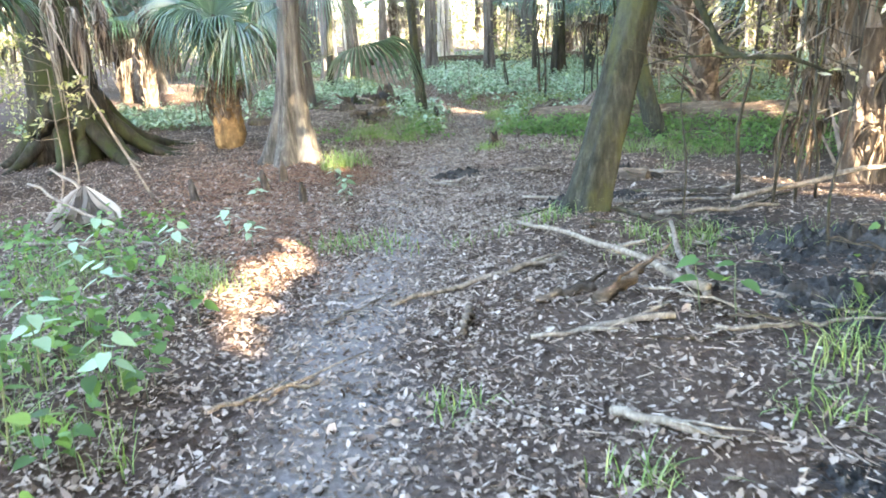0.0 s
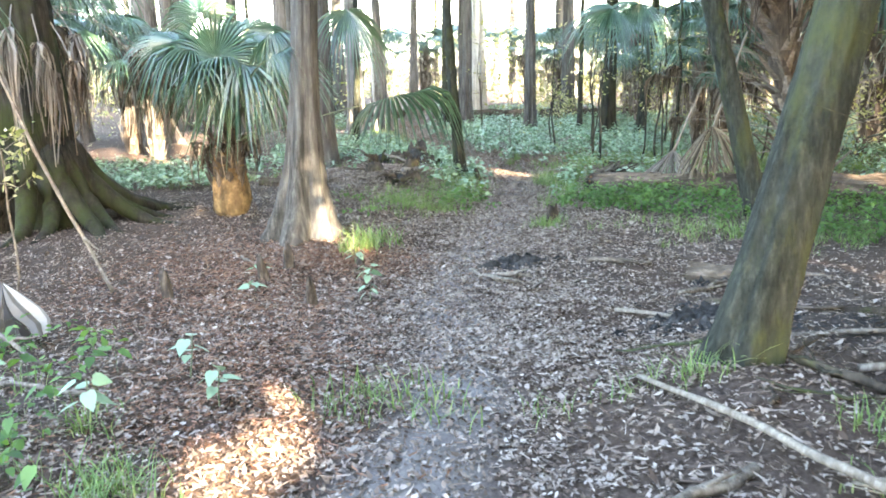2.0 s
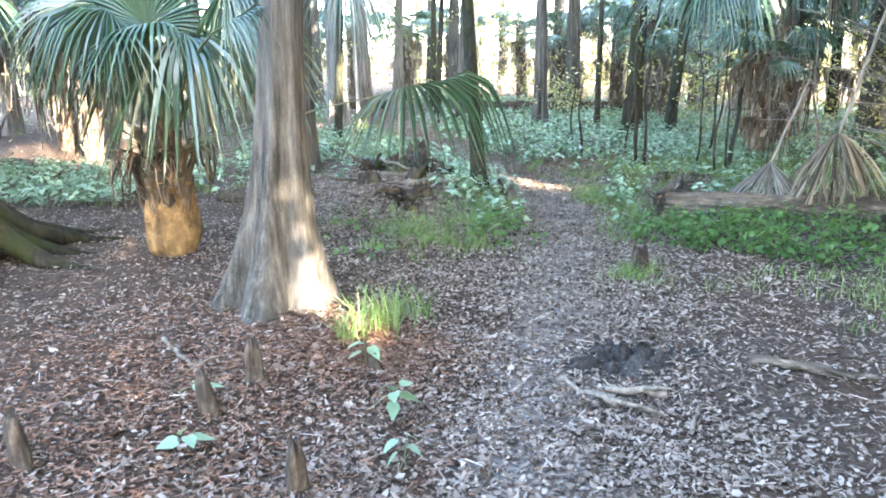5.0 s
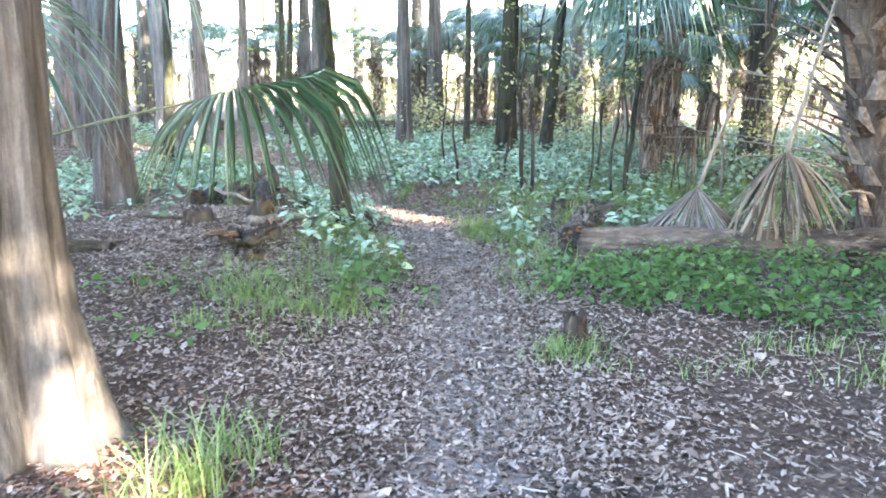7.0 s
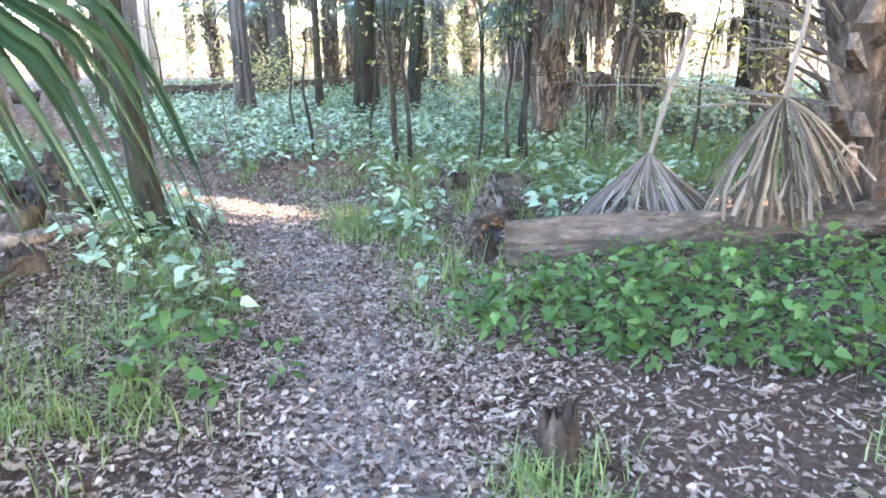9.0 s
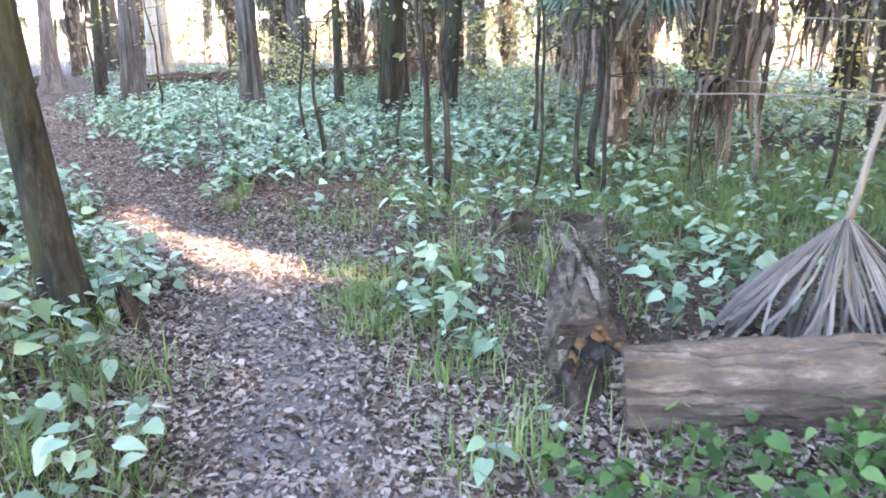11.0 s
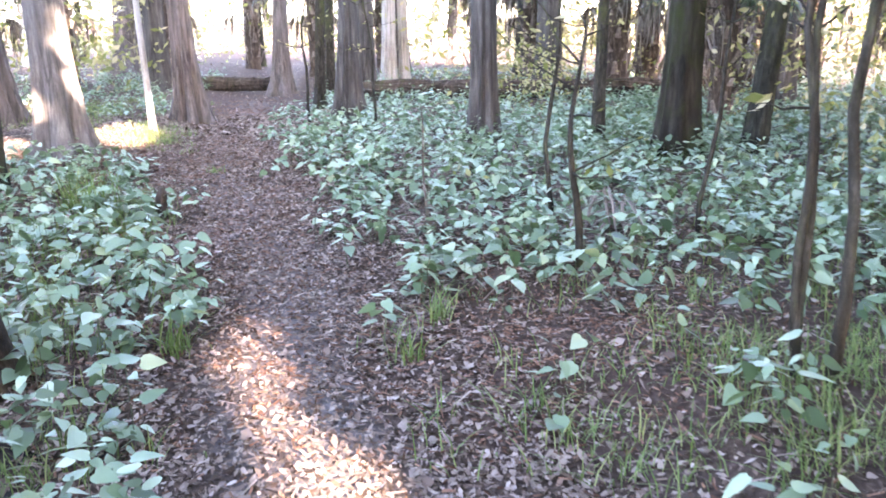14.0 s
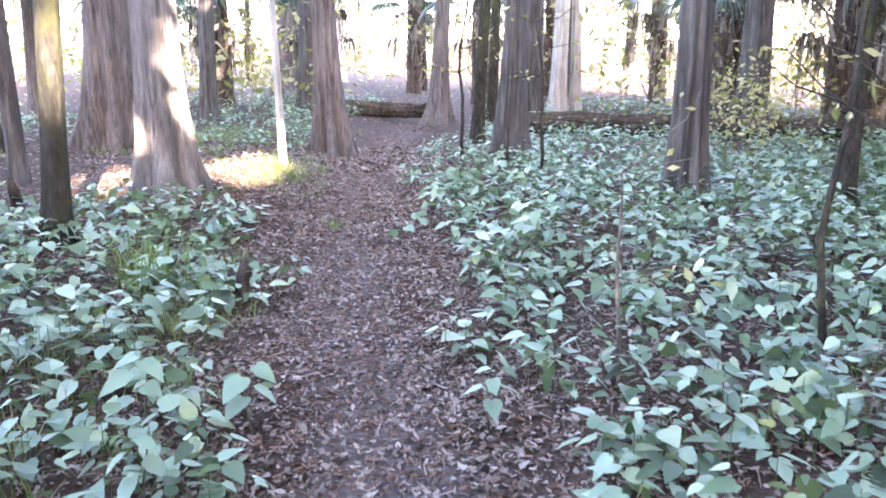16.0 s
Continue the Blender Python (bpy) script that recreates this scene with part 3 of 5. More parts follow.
# ---------------------------------------------------------------- named trees
def plant_trees():
    C = "grey fluted bald cypress with a flared foot in leaf litter"
    tree("cypress_tree", -1.07, 11.36, .150, 13, "grey bald cypress with a broad fluted sunlit foot beside the trail", CYPRESS, "cypresses", 2.0, .60, 7, (.055, .02), seed=11, sides=120, flute=.42)
    tree("cypress_tree", -1.38, 18.5, .19, 13, "dark slender cypress standing in green herbs", CYPRESS, "cypresses", .6, .4, 6, (.02, 0), seed=12)
    tree("cypress_tree", 3.69, 24.7, .152, 12, "grey cypress with reddish flutes rising out of the herb carpet", CYPRESS, "cypresses", .6, .4, 8, seed=13, sides=72)
    tree("cypress_tree", 2.18, 27.3, .147, 12, C, CYPRESS, "cypresses", .9, .45, 6, (.03, 0), seed=14, sides=64)
    tree("cypress_tree", -.27, 28.9, .168, 12, "reddish grey cypress with a wide fluted foot at the trail's edge", CYPRESS_RED, "cypresses", 1.0, .5, 8, (-.04, 0), seed=15, sides=72)
    tree("cypress_tree", -.96, 24.75, .203, 13, "cypress with pale sunlit side and swollen foot beside the trail", GREYBARK, "cypresses", .7, .45, 7, (-.02, 0), seed=16, sides=80)
    tree("cypress_tree", 6.07, 31.05, .23, 13, C, CYPRESS, "cypresses", .7, .4, 7, seed=17)
    tree("cypress_tree", 5.42, 23.3, .173, 13, "thick dark cypress behind the herb carpet", DARKBARK, "cypresses", .6, .45, 6, (.03, 0), seed=18)
    tree("cypress_tree", -3.28, 28.7, .31, 14, "broad reddish cypress with shaggy fluted foot", CYPRESS_RED, "cypresses", .8, .7, 10, seed=19)
    tree("cypress_tree", -3.6, 33.3, .16, 12, C, CYPRESS, "cypresses", .6, .3, 5, (.03, 0), seed=20)
    tree("cypress_tree", -4.05, 41.5, .39, 14, C, CYPRESS_RED, "cypresses", .6, .5, 7, seed=21)
    tree("cypress_tree", -2.1, 22.9, .2, 12, C, CYPRESS, "cypresses", .7, .4, 6, seed=23)
    tree("cypress_tree", 2.67, 33.5, .2, 13, C, CYPRESS, "cypresses", .5, .4, 6, seed=24)
    tree("cypress_tree", .79, 34.5, .17, 12, "small cypress with spreading roots at the end of the trail", CYPRESS_RED, "cypresses", 1.3, .35, 6, (.03, 0), seed=25)
    tree("cypress_tree", 3.27, 35.4, .17, 13, "trunk among dead palm fronds with sunlight painted into its pale bark", SUNLIT_BARK, "pale trunks", .4, .4, 5, (.02, 0), seed=26)
    tree("cypress_tree", 3.68, 35.6, .12, 12, "trunk among dead palm fronds with sunlight painted into its pale bark", SUNLIT_BARK, "pale trunks", .3, .4, 5, (-.02, 0), seed=27)
    tree("cypress_tree", -6.2, 24.4, .36, 14, C, CYPRESS_RED, "cypresses", .9, .5, 9, seed=28)
    tree("cypress_tree", -6.9, 29.5, .3, 14, C, CYPRESS, "cypresses", .7, .5, 7, seed=29)
    tree("cypress_tree", -4.6, 27.6, .2, 13, C, CYPRESS, "cypresses", .6, .4, 7, seed=30)
    tree("cypress_tree", 4.0, 41, .24, 14, C, CYPRESS, "cypresses", .6, .4, 7, seed=31)
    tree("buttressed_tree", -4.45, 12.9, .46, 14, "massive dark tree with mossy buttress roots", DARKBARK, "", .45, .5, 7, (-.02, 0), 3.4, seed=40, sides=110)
    # high per: crowns above view thickened to shade the right-hand side
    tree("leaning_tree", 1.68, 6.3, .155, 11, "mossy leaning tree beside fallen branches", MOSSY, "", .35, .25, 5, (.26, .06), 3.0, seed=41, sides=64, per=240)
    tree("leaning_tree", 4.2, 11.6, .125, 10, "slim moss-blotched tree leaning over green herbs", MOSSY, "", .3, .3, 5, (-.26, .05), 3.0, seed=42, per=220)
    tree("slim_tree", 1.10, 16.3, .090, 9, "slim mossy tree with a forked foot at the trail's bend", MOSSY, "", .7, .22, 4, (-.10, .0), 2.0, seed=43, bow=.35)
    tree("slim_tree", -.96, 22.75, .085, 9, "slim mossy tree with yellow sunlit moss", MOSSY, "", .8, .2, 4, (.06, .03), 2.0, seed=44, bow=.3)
    tree("slim_tree", -2.6, 25.1, .085, 9, "slim grey tree among leaf litter", CYPRESS, "", .3, .2, 4, (-.02, 0), 2.0, seed=45)
    tree("slim_tree", 1.72, 29.6, .09, 9, "slim dark tree leaning beside a cypress", STEM, "", .8, .3, 4, (.05, 0), 2.0, seed=46)
    tree("slim_tree", 6.3, 23.4, .12, 10, "mossy green trunk leaning among shrubs", MOSSY, "", .4, .3, 4, (.1, 0), 2.0, seed=47)
    tree("slim_tree", 5.02, 24.6, .07, 8, "slim dark tree beside the herb carpet", STEM, "", .5, .2, 4, (.01, 0), 1.8, seed=48)
    tree("slim_tree", -.51, 27.1, .045, 7, "young stem with sunlight painted into its pale bark", SUNLIT_BARK, "", .3, .2, 4, (-.03, 0), 1.4, seed=49)
    tree("slim_tree", 1.9, 33.2, .1, 9, "slim dark tree at the trail's end", STEM, "", .5, .2, 4, (.02, 0), 1.8, seed=50)


def buttress_roots():
    """Snaking surface roots that run out from the massive tree."""
    random.seed(401)
    T = [o for o in scene.objects if o.name == "buttressed_tree"][0]
    c = T.location
    for ang, reach, r in ((-88, 1.7, .15), (-68, 1.5, .13), (-50, 1.8, .15), (-30, 1.6, .13), (-12, 1.9, .14), (6, 1.7, .13), (24, 2.0, .15), (42, 2.1, .13), (62, 1.7, .13), (-110, 1.5, .15), (-140, 1.3, .15)):
        a = radians(ang)
        pts = []
        for k in range(10):
            s = k / 9
            d = .30 + (reach - .30) * s
            w = a + .14 * math.sin(3 * s + ang)
            x, y = c.x + math.cos(w) * d, c.y + math.sin(w) * d
            h = .95 * (1 - s) ** 3 + .05 - .1 * s
            pts.append(Vector((x - c.x, y - c.y, float(gz(x, y)) - c.z + h)))
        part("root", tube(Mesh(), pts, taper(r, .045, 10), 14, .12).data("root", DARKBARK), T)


plant_trees()
buttress_roots()


def far_trees():
    """Trunks of the wood beyond, copied from four models."""
    models = []
    # the fourth model's bark has sunlight painted into its colour
    for i, (r, mat, fl) in enumerate(((.24, CYPRESS, .6), (.17, CYPRESS_RED, .5), (.13, STEM, .3), (.3, SUNLIT_BARK, .4))):
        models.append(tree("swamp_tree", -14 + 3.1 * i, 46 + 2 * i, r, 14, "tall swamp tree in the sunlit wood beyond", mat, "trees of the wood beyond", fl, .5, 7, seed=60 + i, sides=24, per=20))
    random.seed(5)
    spots = []
    for k in range(400):
        y = rand(32, 72)
        x = rand(-.75, .95) * (y - 4)
        if abs(x - trail_x(y)) < 1.2 and y < 40 or any(math.hypot(x - a, y - b) < 3.1 for a, b in spots):
            continue
        spots.append((x, y))
    for x, y in ((-8, 17), (-9.5, 21), (-8.4, 25.5), (-11, 30), (9.5, 21), (11, 25), (8.6, 27), (10.5, 31), (12.5, 17), (-7.4, 34)):
        spots.append((x, y))
    for x, y in spots[-66:]:
        model = random.choice(models)
        if y < 32 and model is models[3]:
            model = models[1]
        copy_thing(model, Matrix.Translation(gp(x, y, -.1)) @ Matrix.Rotation(rand(0, 6.28), 4, "Z"))


far_trees()


def sun_blocking_trees():
    """Unseen tall trees added behind the start; their crowns block low sun but for gaps."""
    rng = np.random.default_rng(8)
    n = 0
    for row in range(3):
        for i in range(11):
            x, y = -5 + 3.4 * i + rng.uniform(-.8, .8) + row, -12.5 - 4.2 * row + rng.uniform(-1, 1)
            if not clear_of_shafts(np.array([[x, y, z] for z in np.arange(3, 24, .5)]), .35).all():
                x += 1.1
            h = (15, 20, 26)[row]
            tree("swamp_tree", float(x), float(y), .26, h, "unseen leafy tree added to block the low sun", CYPRESS, "trees behind the trail's start", .6, .5, 7, seed=200 + n, lights=9, per=190 if row else 230, size=.46, crown_r=3.1, sides=20, crown_from=(.2, .36, .46)[row])
            n += 1


sun_blocking_trees()


def added_shade_trees():
    """Dense leafy trees added east of the trail only to shade its right-hand side."""
    rng = np.random.default_rng(18)
    for i in range(12):
        x, y = 9.2 + 2.2 * (i % 2) + rng.uniform(-.6, .6), -3.5 + 3.6 * i + rng.uniform(-.6, .6)
        # the last four stand unseen near the start, added for more shade
        if i > 7:
            x, y = 4.5 + 1.6 * (i % 2) + rng.uniform(-.4, .4), -7.5 + 2.2 * (i - 8)
        if not clear_of_shafts(np.array([[x, y, z] for z in np.arange(-.5, 14, .4)]), .3).all():
            x += 1.0
        tree("swamp_tree", float(x), float(y), .2, 13, "dense leafy tree added to shade the trail's right side", STEM, "trees east of the trail", .5, .4, 6, seed=260 + i, lights=9, per=330, size=.36, crown_r=3.4, sides=20, crown_from=.24)


added_shade_trees()


# ---------------------------------------------------------------- palms
def palm_a():
    random.seed(70)
    P = empty("cabbage_palm", gp(-2.15, 13.0, -.05), "young cabbage palm with bare orange trunk and drooping fans", "palm tree")
    o = P.location
    zs = [0, .1, .25, .45, .62, .8, 1.0, 1.15]
    part("trunk", tube(Mesh(), [(0.02 * z, -.02 * z, z) for z in zs], [.15, .20, .235, .225, .20, .17, .14, .09], 40, .25).data("trunk", PALMBALD), P)
    boots(P, lambda z: Vector((0, 0, z)), .19, .36, .75, 40, .17, .35, PALMTRUNK)
    boots(P, lambda z: Vector((0, 0, z)), .15, .6, 1.05, 26, .26, .4, PALMTRUNK)

    def L(x, y, z):
        return Vector((x, y, z)) - o
    s = Vector((0, 0, .95))
    frond(P, s, L(-2.0, 12.5, 1.45), (-.95, -.2, -.05), (-.1, .5, .82), .95, spread=112, droop=.32, tip=.7)
    weeping_frond(P, s, L(-1.36, 11.55, 1.50), L(-.80, 11.05, 1.52), .46, -.2, n=34, a0=95, a1=-30, out=.35, far=1.1, root=.3, fused=.4, weep=.5)
    weeping_frond(P, s, L(-1.45, 12.2, 1.75), L(-1.15, 12.0, 1.8), .62, -.2, n=40, a0=130, a1=10, out=.3, far=1.1, root=.3, fused=.45)
    weeping_frond(P, s, L(-2.25, 12.2, 1.6), L(-2.6, 12.1, 1.62), .75, -.2, n=40, a0=120, a1=10, out=.35, far=1.1, root=.3, fused=.5)
    weeping_frond(P, s, L(-1.86, 12.3, 1.45), L(-1.56, 12.1, 1.42), 1.22, -.15, n=34, a0=125, a1=48, out=.45, far=.95, root=.5, fused=.45, weep=.3, wide=2.6)
    frond(P, s, L(-2.15, 12.75, 1.55), (-.1, -.1, 1), (0, -1, .15), .85, spread=125, droop=.05, tip=.3)
    frond(P, s, L(-1.45, 12.9, 1.55), (.9, -.2, -.1), (.1, -.6, .8), .9, spread=95, droop=.3, tip=.6)
    frond(P, s, L(-2.7, 13.2, 1.75), (-.8, .1, .3), (.3, -.5, .8), .9)
    frond(P, s, L(-1.9, 13.6, 1.9), (.2, .7, .5), (0, -.6, .8), .9)
    frond(P, s, L(-2.5, 13.7, 2.1), (-.3, .5, .8), (0, -.8, .5), .9)
    frond(P, s, L(-.55, 12.9, 2.1), (.45, -.35, -.6), (.5, -.6, .6), .8, sag=-.35, droop=.25, tip=.5, spread=100)
    weeping_frond(P, s, L(-.27, 12.55, .98), L(.62, 12.70, 1.10), .56, -.02, n=54)
    for i in range(7):
        a = rand(0, 6.28)
        part("cut_stalk", tube(Mesh(), bend((0, 0, .8), (math.cos(a) * .5, math.sin(a) * .5, rand(.9, 1.3)), 5, -.05, .01), taper(.02, .012, 5), 6, 0, True, .6).data("cut_stalk", PETIOLE), P)
    for a, l in ((.9, .5), (2.2, .45), (3.6, .55), (5.0, .4)):
        dead_frond(P, (0, 0, .9), (math.cos(a) * .22, math.sin(a) * .22, .95), l, BROWNFAN, 18)


palm_a()


def palm_r():
    random.seed(71)
    P = empty("cabbage_palm", gp(6.08, 14.25, -.05), "old cabbage palm bristling with split leaf bases behind a log", "palm tree")
    o = P.location

    def L(x, y, z):
        return Vector((x, y, z)) - o

    def ax(z):
        return Vector((-.20 * z - .03 * z * z, -.05 * z, z))
    zs = [0, .2, .5, .9, 1.3, 1.8, 2.3, 2.8, 3.3, 3.8]
    part("trunk", tube(Mesh(), [ax(z) for z in zs], [.24, .21, .19, .19, .20, .22, .24, .25, .22, .12], 28, .15).data("trunk", PALMTRUNK), P)
    boots(P, ax, .24, .1, 3.5, 90, .42, .8, BOOT)
    boots(P, ax, .25, .2, 3.5, 50, .4, .9, PALMTRUNK)
    # dead stalks that reach out level towards the trail, some with withered blades
    for a, z, h, l in (((5.35, 16.46, .47), .7, .5, .8), ((4.95, 16.5, .40), .75, .5, .45), ((5.6, 16.4, .88), 1.1, .4, .9), ((6.2, 16.5, 1.0), 1.2, .4, .7), ((4.6, 15.6, 1.25), 1.3, .5, .55), ((4.15, 14.9, 1.15), 1.4, .3, .45)):
        dead_frond(P, ax(z), L(*a), l, BROWNFAN, 44, -.06, .17)
    for (x, y, z), z0 in (((4.6, 14.6, .35), .5), ((4.7, 14.2, .75), .9), ((4.5, 14.0, 1.3), 1.2), ((4.9, 13.6, .05), .35), ((4.3, 14.5, 1.75), 1.6), ((4.9, 14.9, 1.6), 1.5), ((5.3, 13.0, .2), .4), ((5.2, 14.4, 2.1), 1.9), ((4.7, 13.6, 2.2), 2.0), ((7.2, 13.0, 1.2), 1.2), ((7.4, 13.6, .6), .6), ((7.5, 14.6, 1.5), 1.2)):
        part("dead_stalk", tube(Mesh(), bend(ax(z0), L(x, y, z), 8, -.12, .015), taper(.028, .010, 8), 6, 0, True, .6).data("dead_stalk", DRYSTALK), P)
    frond(P, ax(3.0), L(2.95, 13.7, 2.1), (-.85, -.2, -.15), (-.2, -.5, .85), .8, sag=-.45, droop=.25, tip=.6, spread=105)
    frond(P, ax(3.1), L(3.5, 14.3, 2.2), (-.5, -.5, -.3), (-.2, -.6, .7), .8, sag=-.4, droop=.3, tip=.6, spread=105)
    for a in range(9):
        th = a * .75 + .4
        h = ax(3.7) + Vector((math.cos(th) * 1.3, math.sin(th) * 1.3, rand(.2, 1.0)))
        frond(P, ax(3.5), h, (math.cos(th), math.sin(th), -.1), (0, 0, 1), .95, sag=-.25)
    for a in range(8):
        th = a * .8
        dead_frond(P, ax(3.2), ax(2.9) + Vector((math.cos(th) * .55, math.sin(th) * .55, .1)), rand(.8, 1.2), BROWNFAN, 30)


palm_r()


def shaggy_palm(x, y, h, r, label, seed, tiers, crown=8, L=.9, boots_n=30, group="", mat=BROWNFAN, strips=30):
    """A palm whose trunk is wrapped in a skirt of dead brown fans."""
    random.seed(seed)
    P = empty("cabbage_palm", gp(x, y, -.08), label, "palm tree", group)
    zs = [0, .15, .4, .8, 1.3, 2, 2.8, h]
    part("trunk", tube(Mesh(), [(.02 * z, .01 * z, z) for z in zs], [r * k for k in (1.15, 1.05, 1, 1, 1, 1, 1, .5)], 24, .12).data("trunk", PALMTRUNK), P)
    boots(P, lambda z: Vector((.02 * z, .01 * z, z)), r, .2, h * .9, boots_n, .3, .4)
    for z, n in tiers:
        for i in range(n):
            th = i * 6.283 / n + rand(-.3, .3)
            d = Vector((math.cos(th), math.sin(th), 0))
            dead_frond(P, (0, 0, z + .1), d * (r + rand(.12, .32)) + Vector((0, 0, z)), L * rand(.4, 1.25), mat if i % 3 or strips == 30 else DEADFAN, strips, -.05, rand(.1, .22))
    for i in range(crown):
        th = i * 2.4
        d = Vector((math.cos(th), math.sin(th), 0))
        frond(P, (0, 0, h - .1), d * rand(.7, 1.1) + Vector((0, 0, h + rand(-.2, .8))), d + Vector((0, 0, -.15)), (0, 0, 1), .9, sag=-.2, nseg=30)
    return P


shaggy_palm(4.85, 7.6, 2.5, .26, "palm with a shaggy skirt of dead brown fronds", 72, ((2.2, 9), (1.7, 9), (1.2, 9), (.72, 8)), 8, .8, 50)
CURTAIN = shaggy_palm(-5.0, 14.3, 3.2, .16, "palm with pale dead fronds hanging beside a massive tree", 73, ((2.6, 6),), 8, 1.1)
for hx, hy, hz, hl in ((-3.9, 12.0, 1.75, 1.2), (-4.15, 11.9, 1.9, 1.3), (-3.65, 12.2, 1.55, 1.0), (-3.75, 12.6, 1.85, 1.2), (-3.35, 13.6, 1.6, .9), (-3.5, 13.7, 1.75, 1.1), (-3.15, 13.9, 1.5, .8), (-3.95, 12.3, 1.45, .9)):
    dead_frond(CURTAIN, (0, 0, 2.7), Vector((hx, hy, hz)) - CURTAIN.location, hl, DEADFAN if hz > 1.7 else BROWNFAN, 40, -.3, .17)
shaggy_palm(-5.0, 9.6, 2.6, .24, "leaning palm wrapped in brown dead fronds", 74, ((2.1, 9), (1.3, 8), (.8, 6)), 7, .9)
MODEL = shaggy_palm(7.4, 20.6, 2.6, .2, "shaggy palm with dead skirt in the wood beyond", 75, ((2.2, 6), (1.6, 5)), 11, 1.0, 26, "palms of the wood beyond", DEADFAN, 22)
random.seed(9)
for px_, py_, s_ in ((6.2, 19.0, .7), (-6.2, 22.5, 1), (-5.2, 20.8, .8), (8.6, 23, 1.1), (9.5, 18.5, 1), (7.7, 28.5, 1), (8.9, 30.5, 1.1), (-2.4, 38, 1.1), (-6.5, 38, 1.1), (-8.5, 33, 1), (10.2, 35, 1.2), (7.2, 36.5, 1), (-10, 27, 1), (-4.5, 37, 1.1), (-5.8, 34.5, 1), (1.5, 40, 1.1), (3.6, 43, 1.2), (-.8, 45, 1.2), (6.2, 40, 1.1), (-6.6, 18.2, 1.1), (-7.6, 15.8, 1.2), (-7.2, 20.8, 1.2), (-8.6, 13.4, 1.1), (11.5, 28, 1), (13, 22, 1), (14, 38, 1.2), (9.0, 15.5, 1.1), (10.5, 12.0, 1), (11, 18, .9), (13.5, 20, 1.1), (12, 24.5, 1), (14, 27, 1.2), (10, 26, .8), (6.9, 25.5, .7), (12, 32, 1.1), (16, 31, 1.2), (7.8, 32.2, 1.1), (9.0, 33.6, 1.2), (6.6, 34.6, 1.0), (10.2, 31.5, 1.1), (-8.5, 24.5, 1), (-9.8, 18, 1)):
    c = copy_thing(MODEL, Matrix.Translation(gp(px_, py_, -.1)) @ Matrix.Rotation(rand(0, 6.28), 4, "Z"))
    c.scale = (s_, s_, s_)


# ---------------------------------------------------------------- dead fronds draped over the log
def draped_frond(apex, r, depth, a0, a1, n, mat, top, label, seed, flare=.8):
    """A dead fan standing on its tips like a half-shut umbrella, its stalk pointing up."""
    random.seed(seed)
    ap = Vector(apex)
    T = empty("dead_palm_frond", (ap.x, ap.y, ap.z - depth), label, "palm frond", "fallen palm fronds")
    o = T.location
    part("stalk", tube(Mesh(), bend(ap - o + Vector((0, 0, -.05)), Vector(top) - o, 7, 0, .01), taper(.02, .016, 7), 8, 0, True, .6).data("stalk", DRYSTALK), T)
    mb = Mesh()
    da = radians(a1 - a0) / n
    for i in range(n):
        a = radians(a0) + da * (i + .5 + 2.2 * math.sin(i * .31 + seed) + 1.1 * math.sin(i * .83))
        d = Vector((math.cos(a), math.sin(a), 0))
        c = Vector((-d.y, d.x, 0))
        k = abs((i + .5) / n - .5) * 2
        fold = noise.noise(Vector((i * .16, seed * 1.7, 0)))
        R = r * (.72 + .5 * k + .55 * fold) * rand(.90, 1.08)
        dep = depth * rand(.70, 1.02) * (1 - .16 * abs(fold))
        loose = 1 if k > .55 or rand(0, 1) < .12 else 0
        wave, ph = rand(-.09, .09) * (1 + loose), rand(0, 6.28)
        v, f = [], []
        for s in (.02, .2, .4, .6, .8, 1.0):
            p = ap - o + d * (R * s ** flare) + Vector((0, 0, -dep * s ** 1.15)) + c * (wave * s * s * math.sin(4 * s + ph))
            w = R * s ** flare * math.tan(da / 2) * (1.6 if s < .55 or not loose else 1.6 - (s - .5) * 2.4) + (.006 if loose else 0)
            lift = Vector((d.x, d.y, .8)).normalized()
            v += [p - c * w - lift * w * .4, p + lift * (w * .3 + .003), p + c * w - lift * w * .4]
        for q in range(5):
            f += [(3 * q, 3 * q + 1, 3 * q + 4, 3 * q + 3), (3 * q + 1, 3 * q + 2, 3 * q + 5, 3 * q + 4)]
        mb.add(v, f)
    part("blade", mb.data("blade", mat, False), T)


draped_frond((4.33, 13.52, .50), .35, .72, 140, 365, 70, TANFAN, (4.80, 13.65, 1.75), "tan dead palm fan draped over a fallen log", 80)
draped_frond((4.10, 14.42, .10), .40, .58, 120, 375, 110, DEADFAN, (4.52, 14.5, 1.0), "grey withered palm fan slumped behind a log", 81, 1.15)
draped_frond((-2.69, 7.87, .06), .36, .36, 185, 355, 16, DEADFAN, (-3.05, 8.1, .2), "grey withered palm fan lying in herbs", 82)
def frond_heap(x, y, seed):
    random.seed(seed)
    o = gp(x, y)
    T = empty("dead_frond_heap", o, "tangled heap of grey dead frond strips among herbs", "palm frond")
    for k in range(46):
        a, l = rand(0, 6.28), rand(.2, .6)
        st = Vector((rand(-.18, .18), rand(-.18, .18), rand(.05, .3)))
        e = Vector((st.x + math.cos(a) * l, st.y + math.sin(a) * l, rand(-.02, .12)))
        part("strip", tube(Mesh(), bend(st, e, 5, -.04, .015), [.006, .012, .012, .009, .003], 4, 0, True, .3).data("strip", DRYSTALK if k % 3 else TWIG), T)


frond_heap(3.92, 20.7, 3)


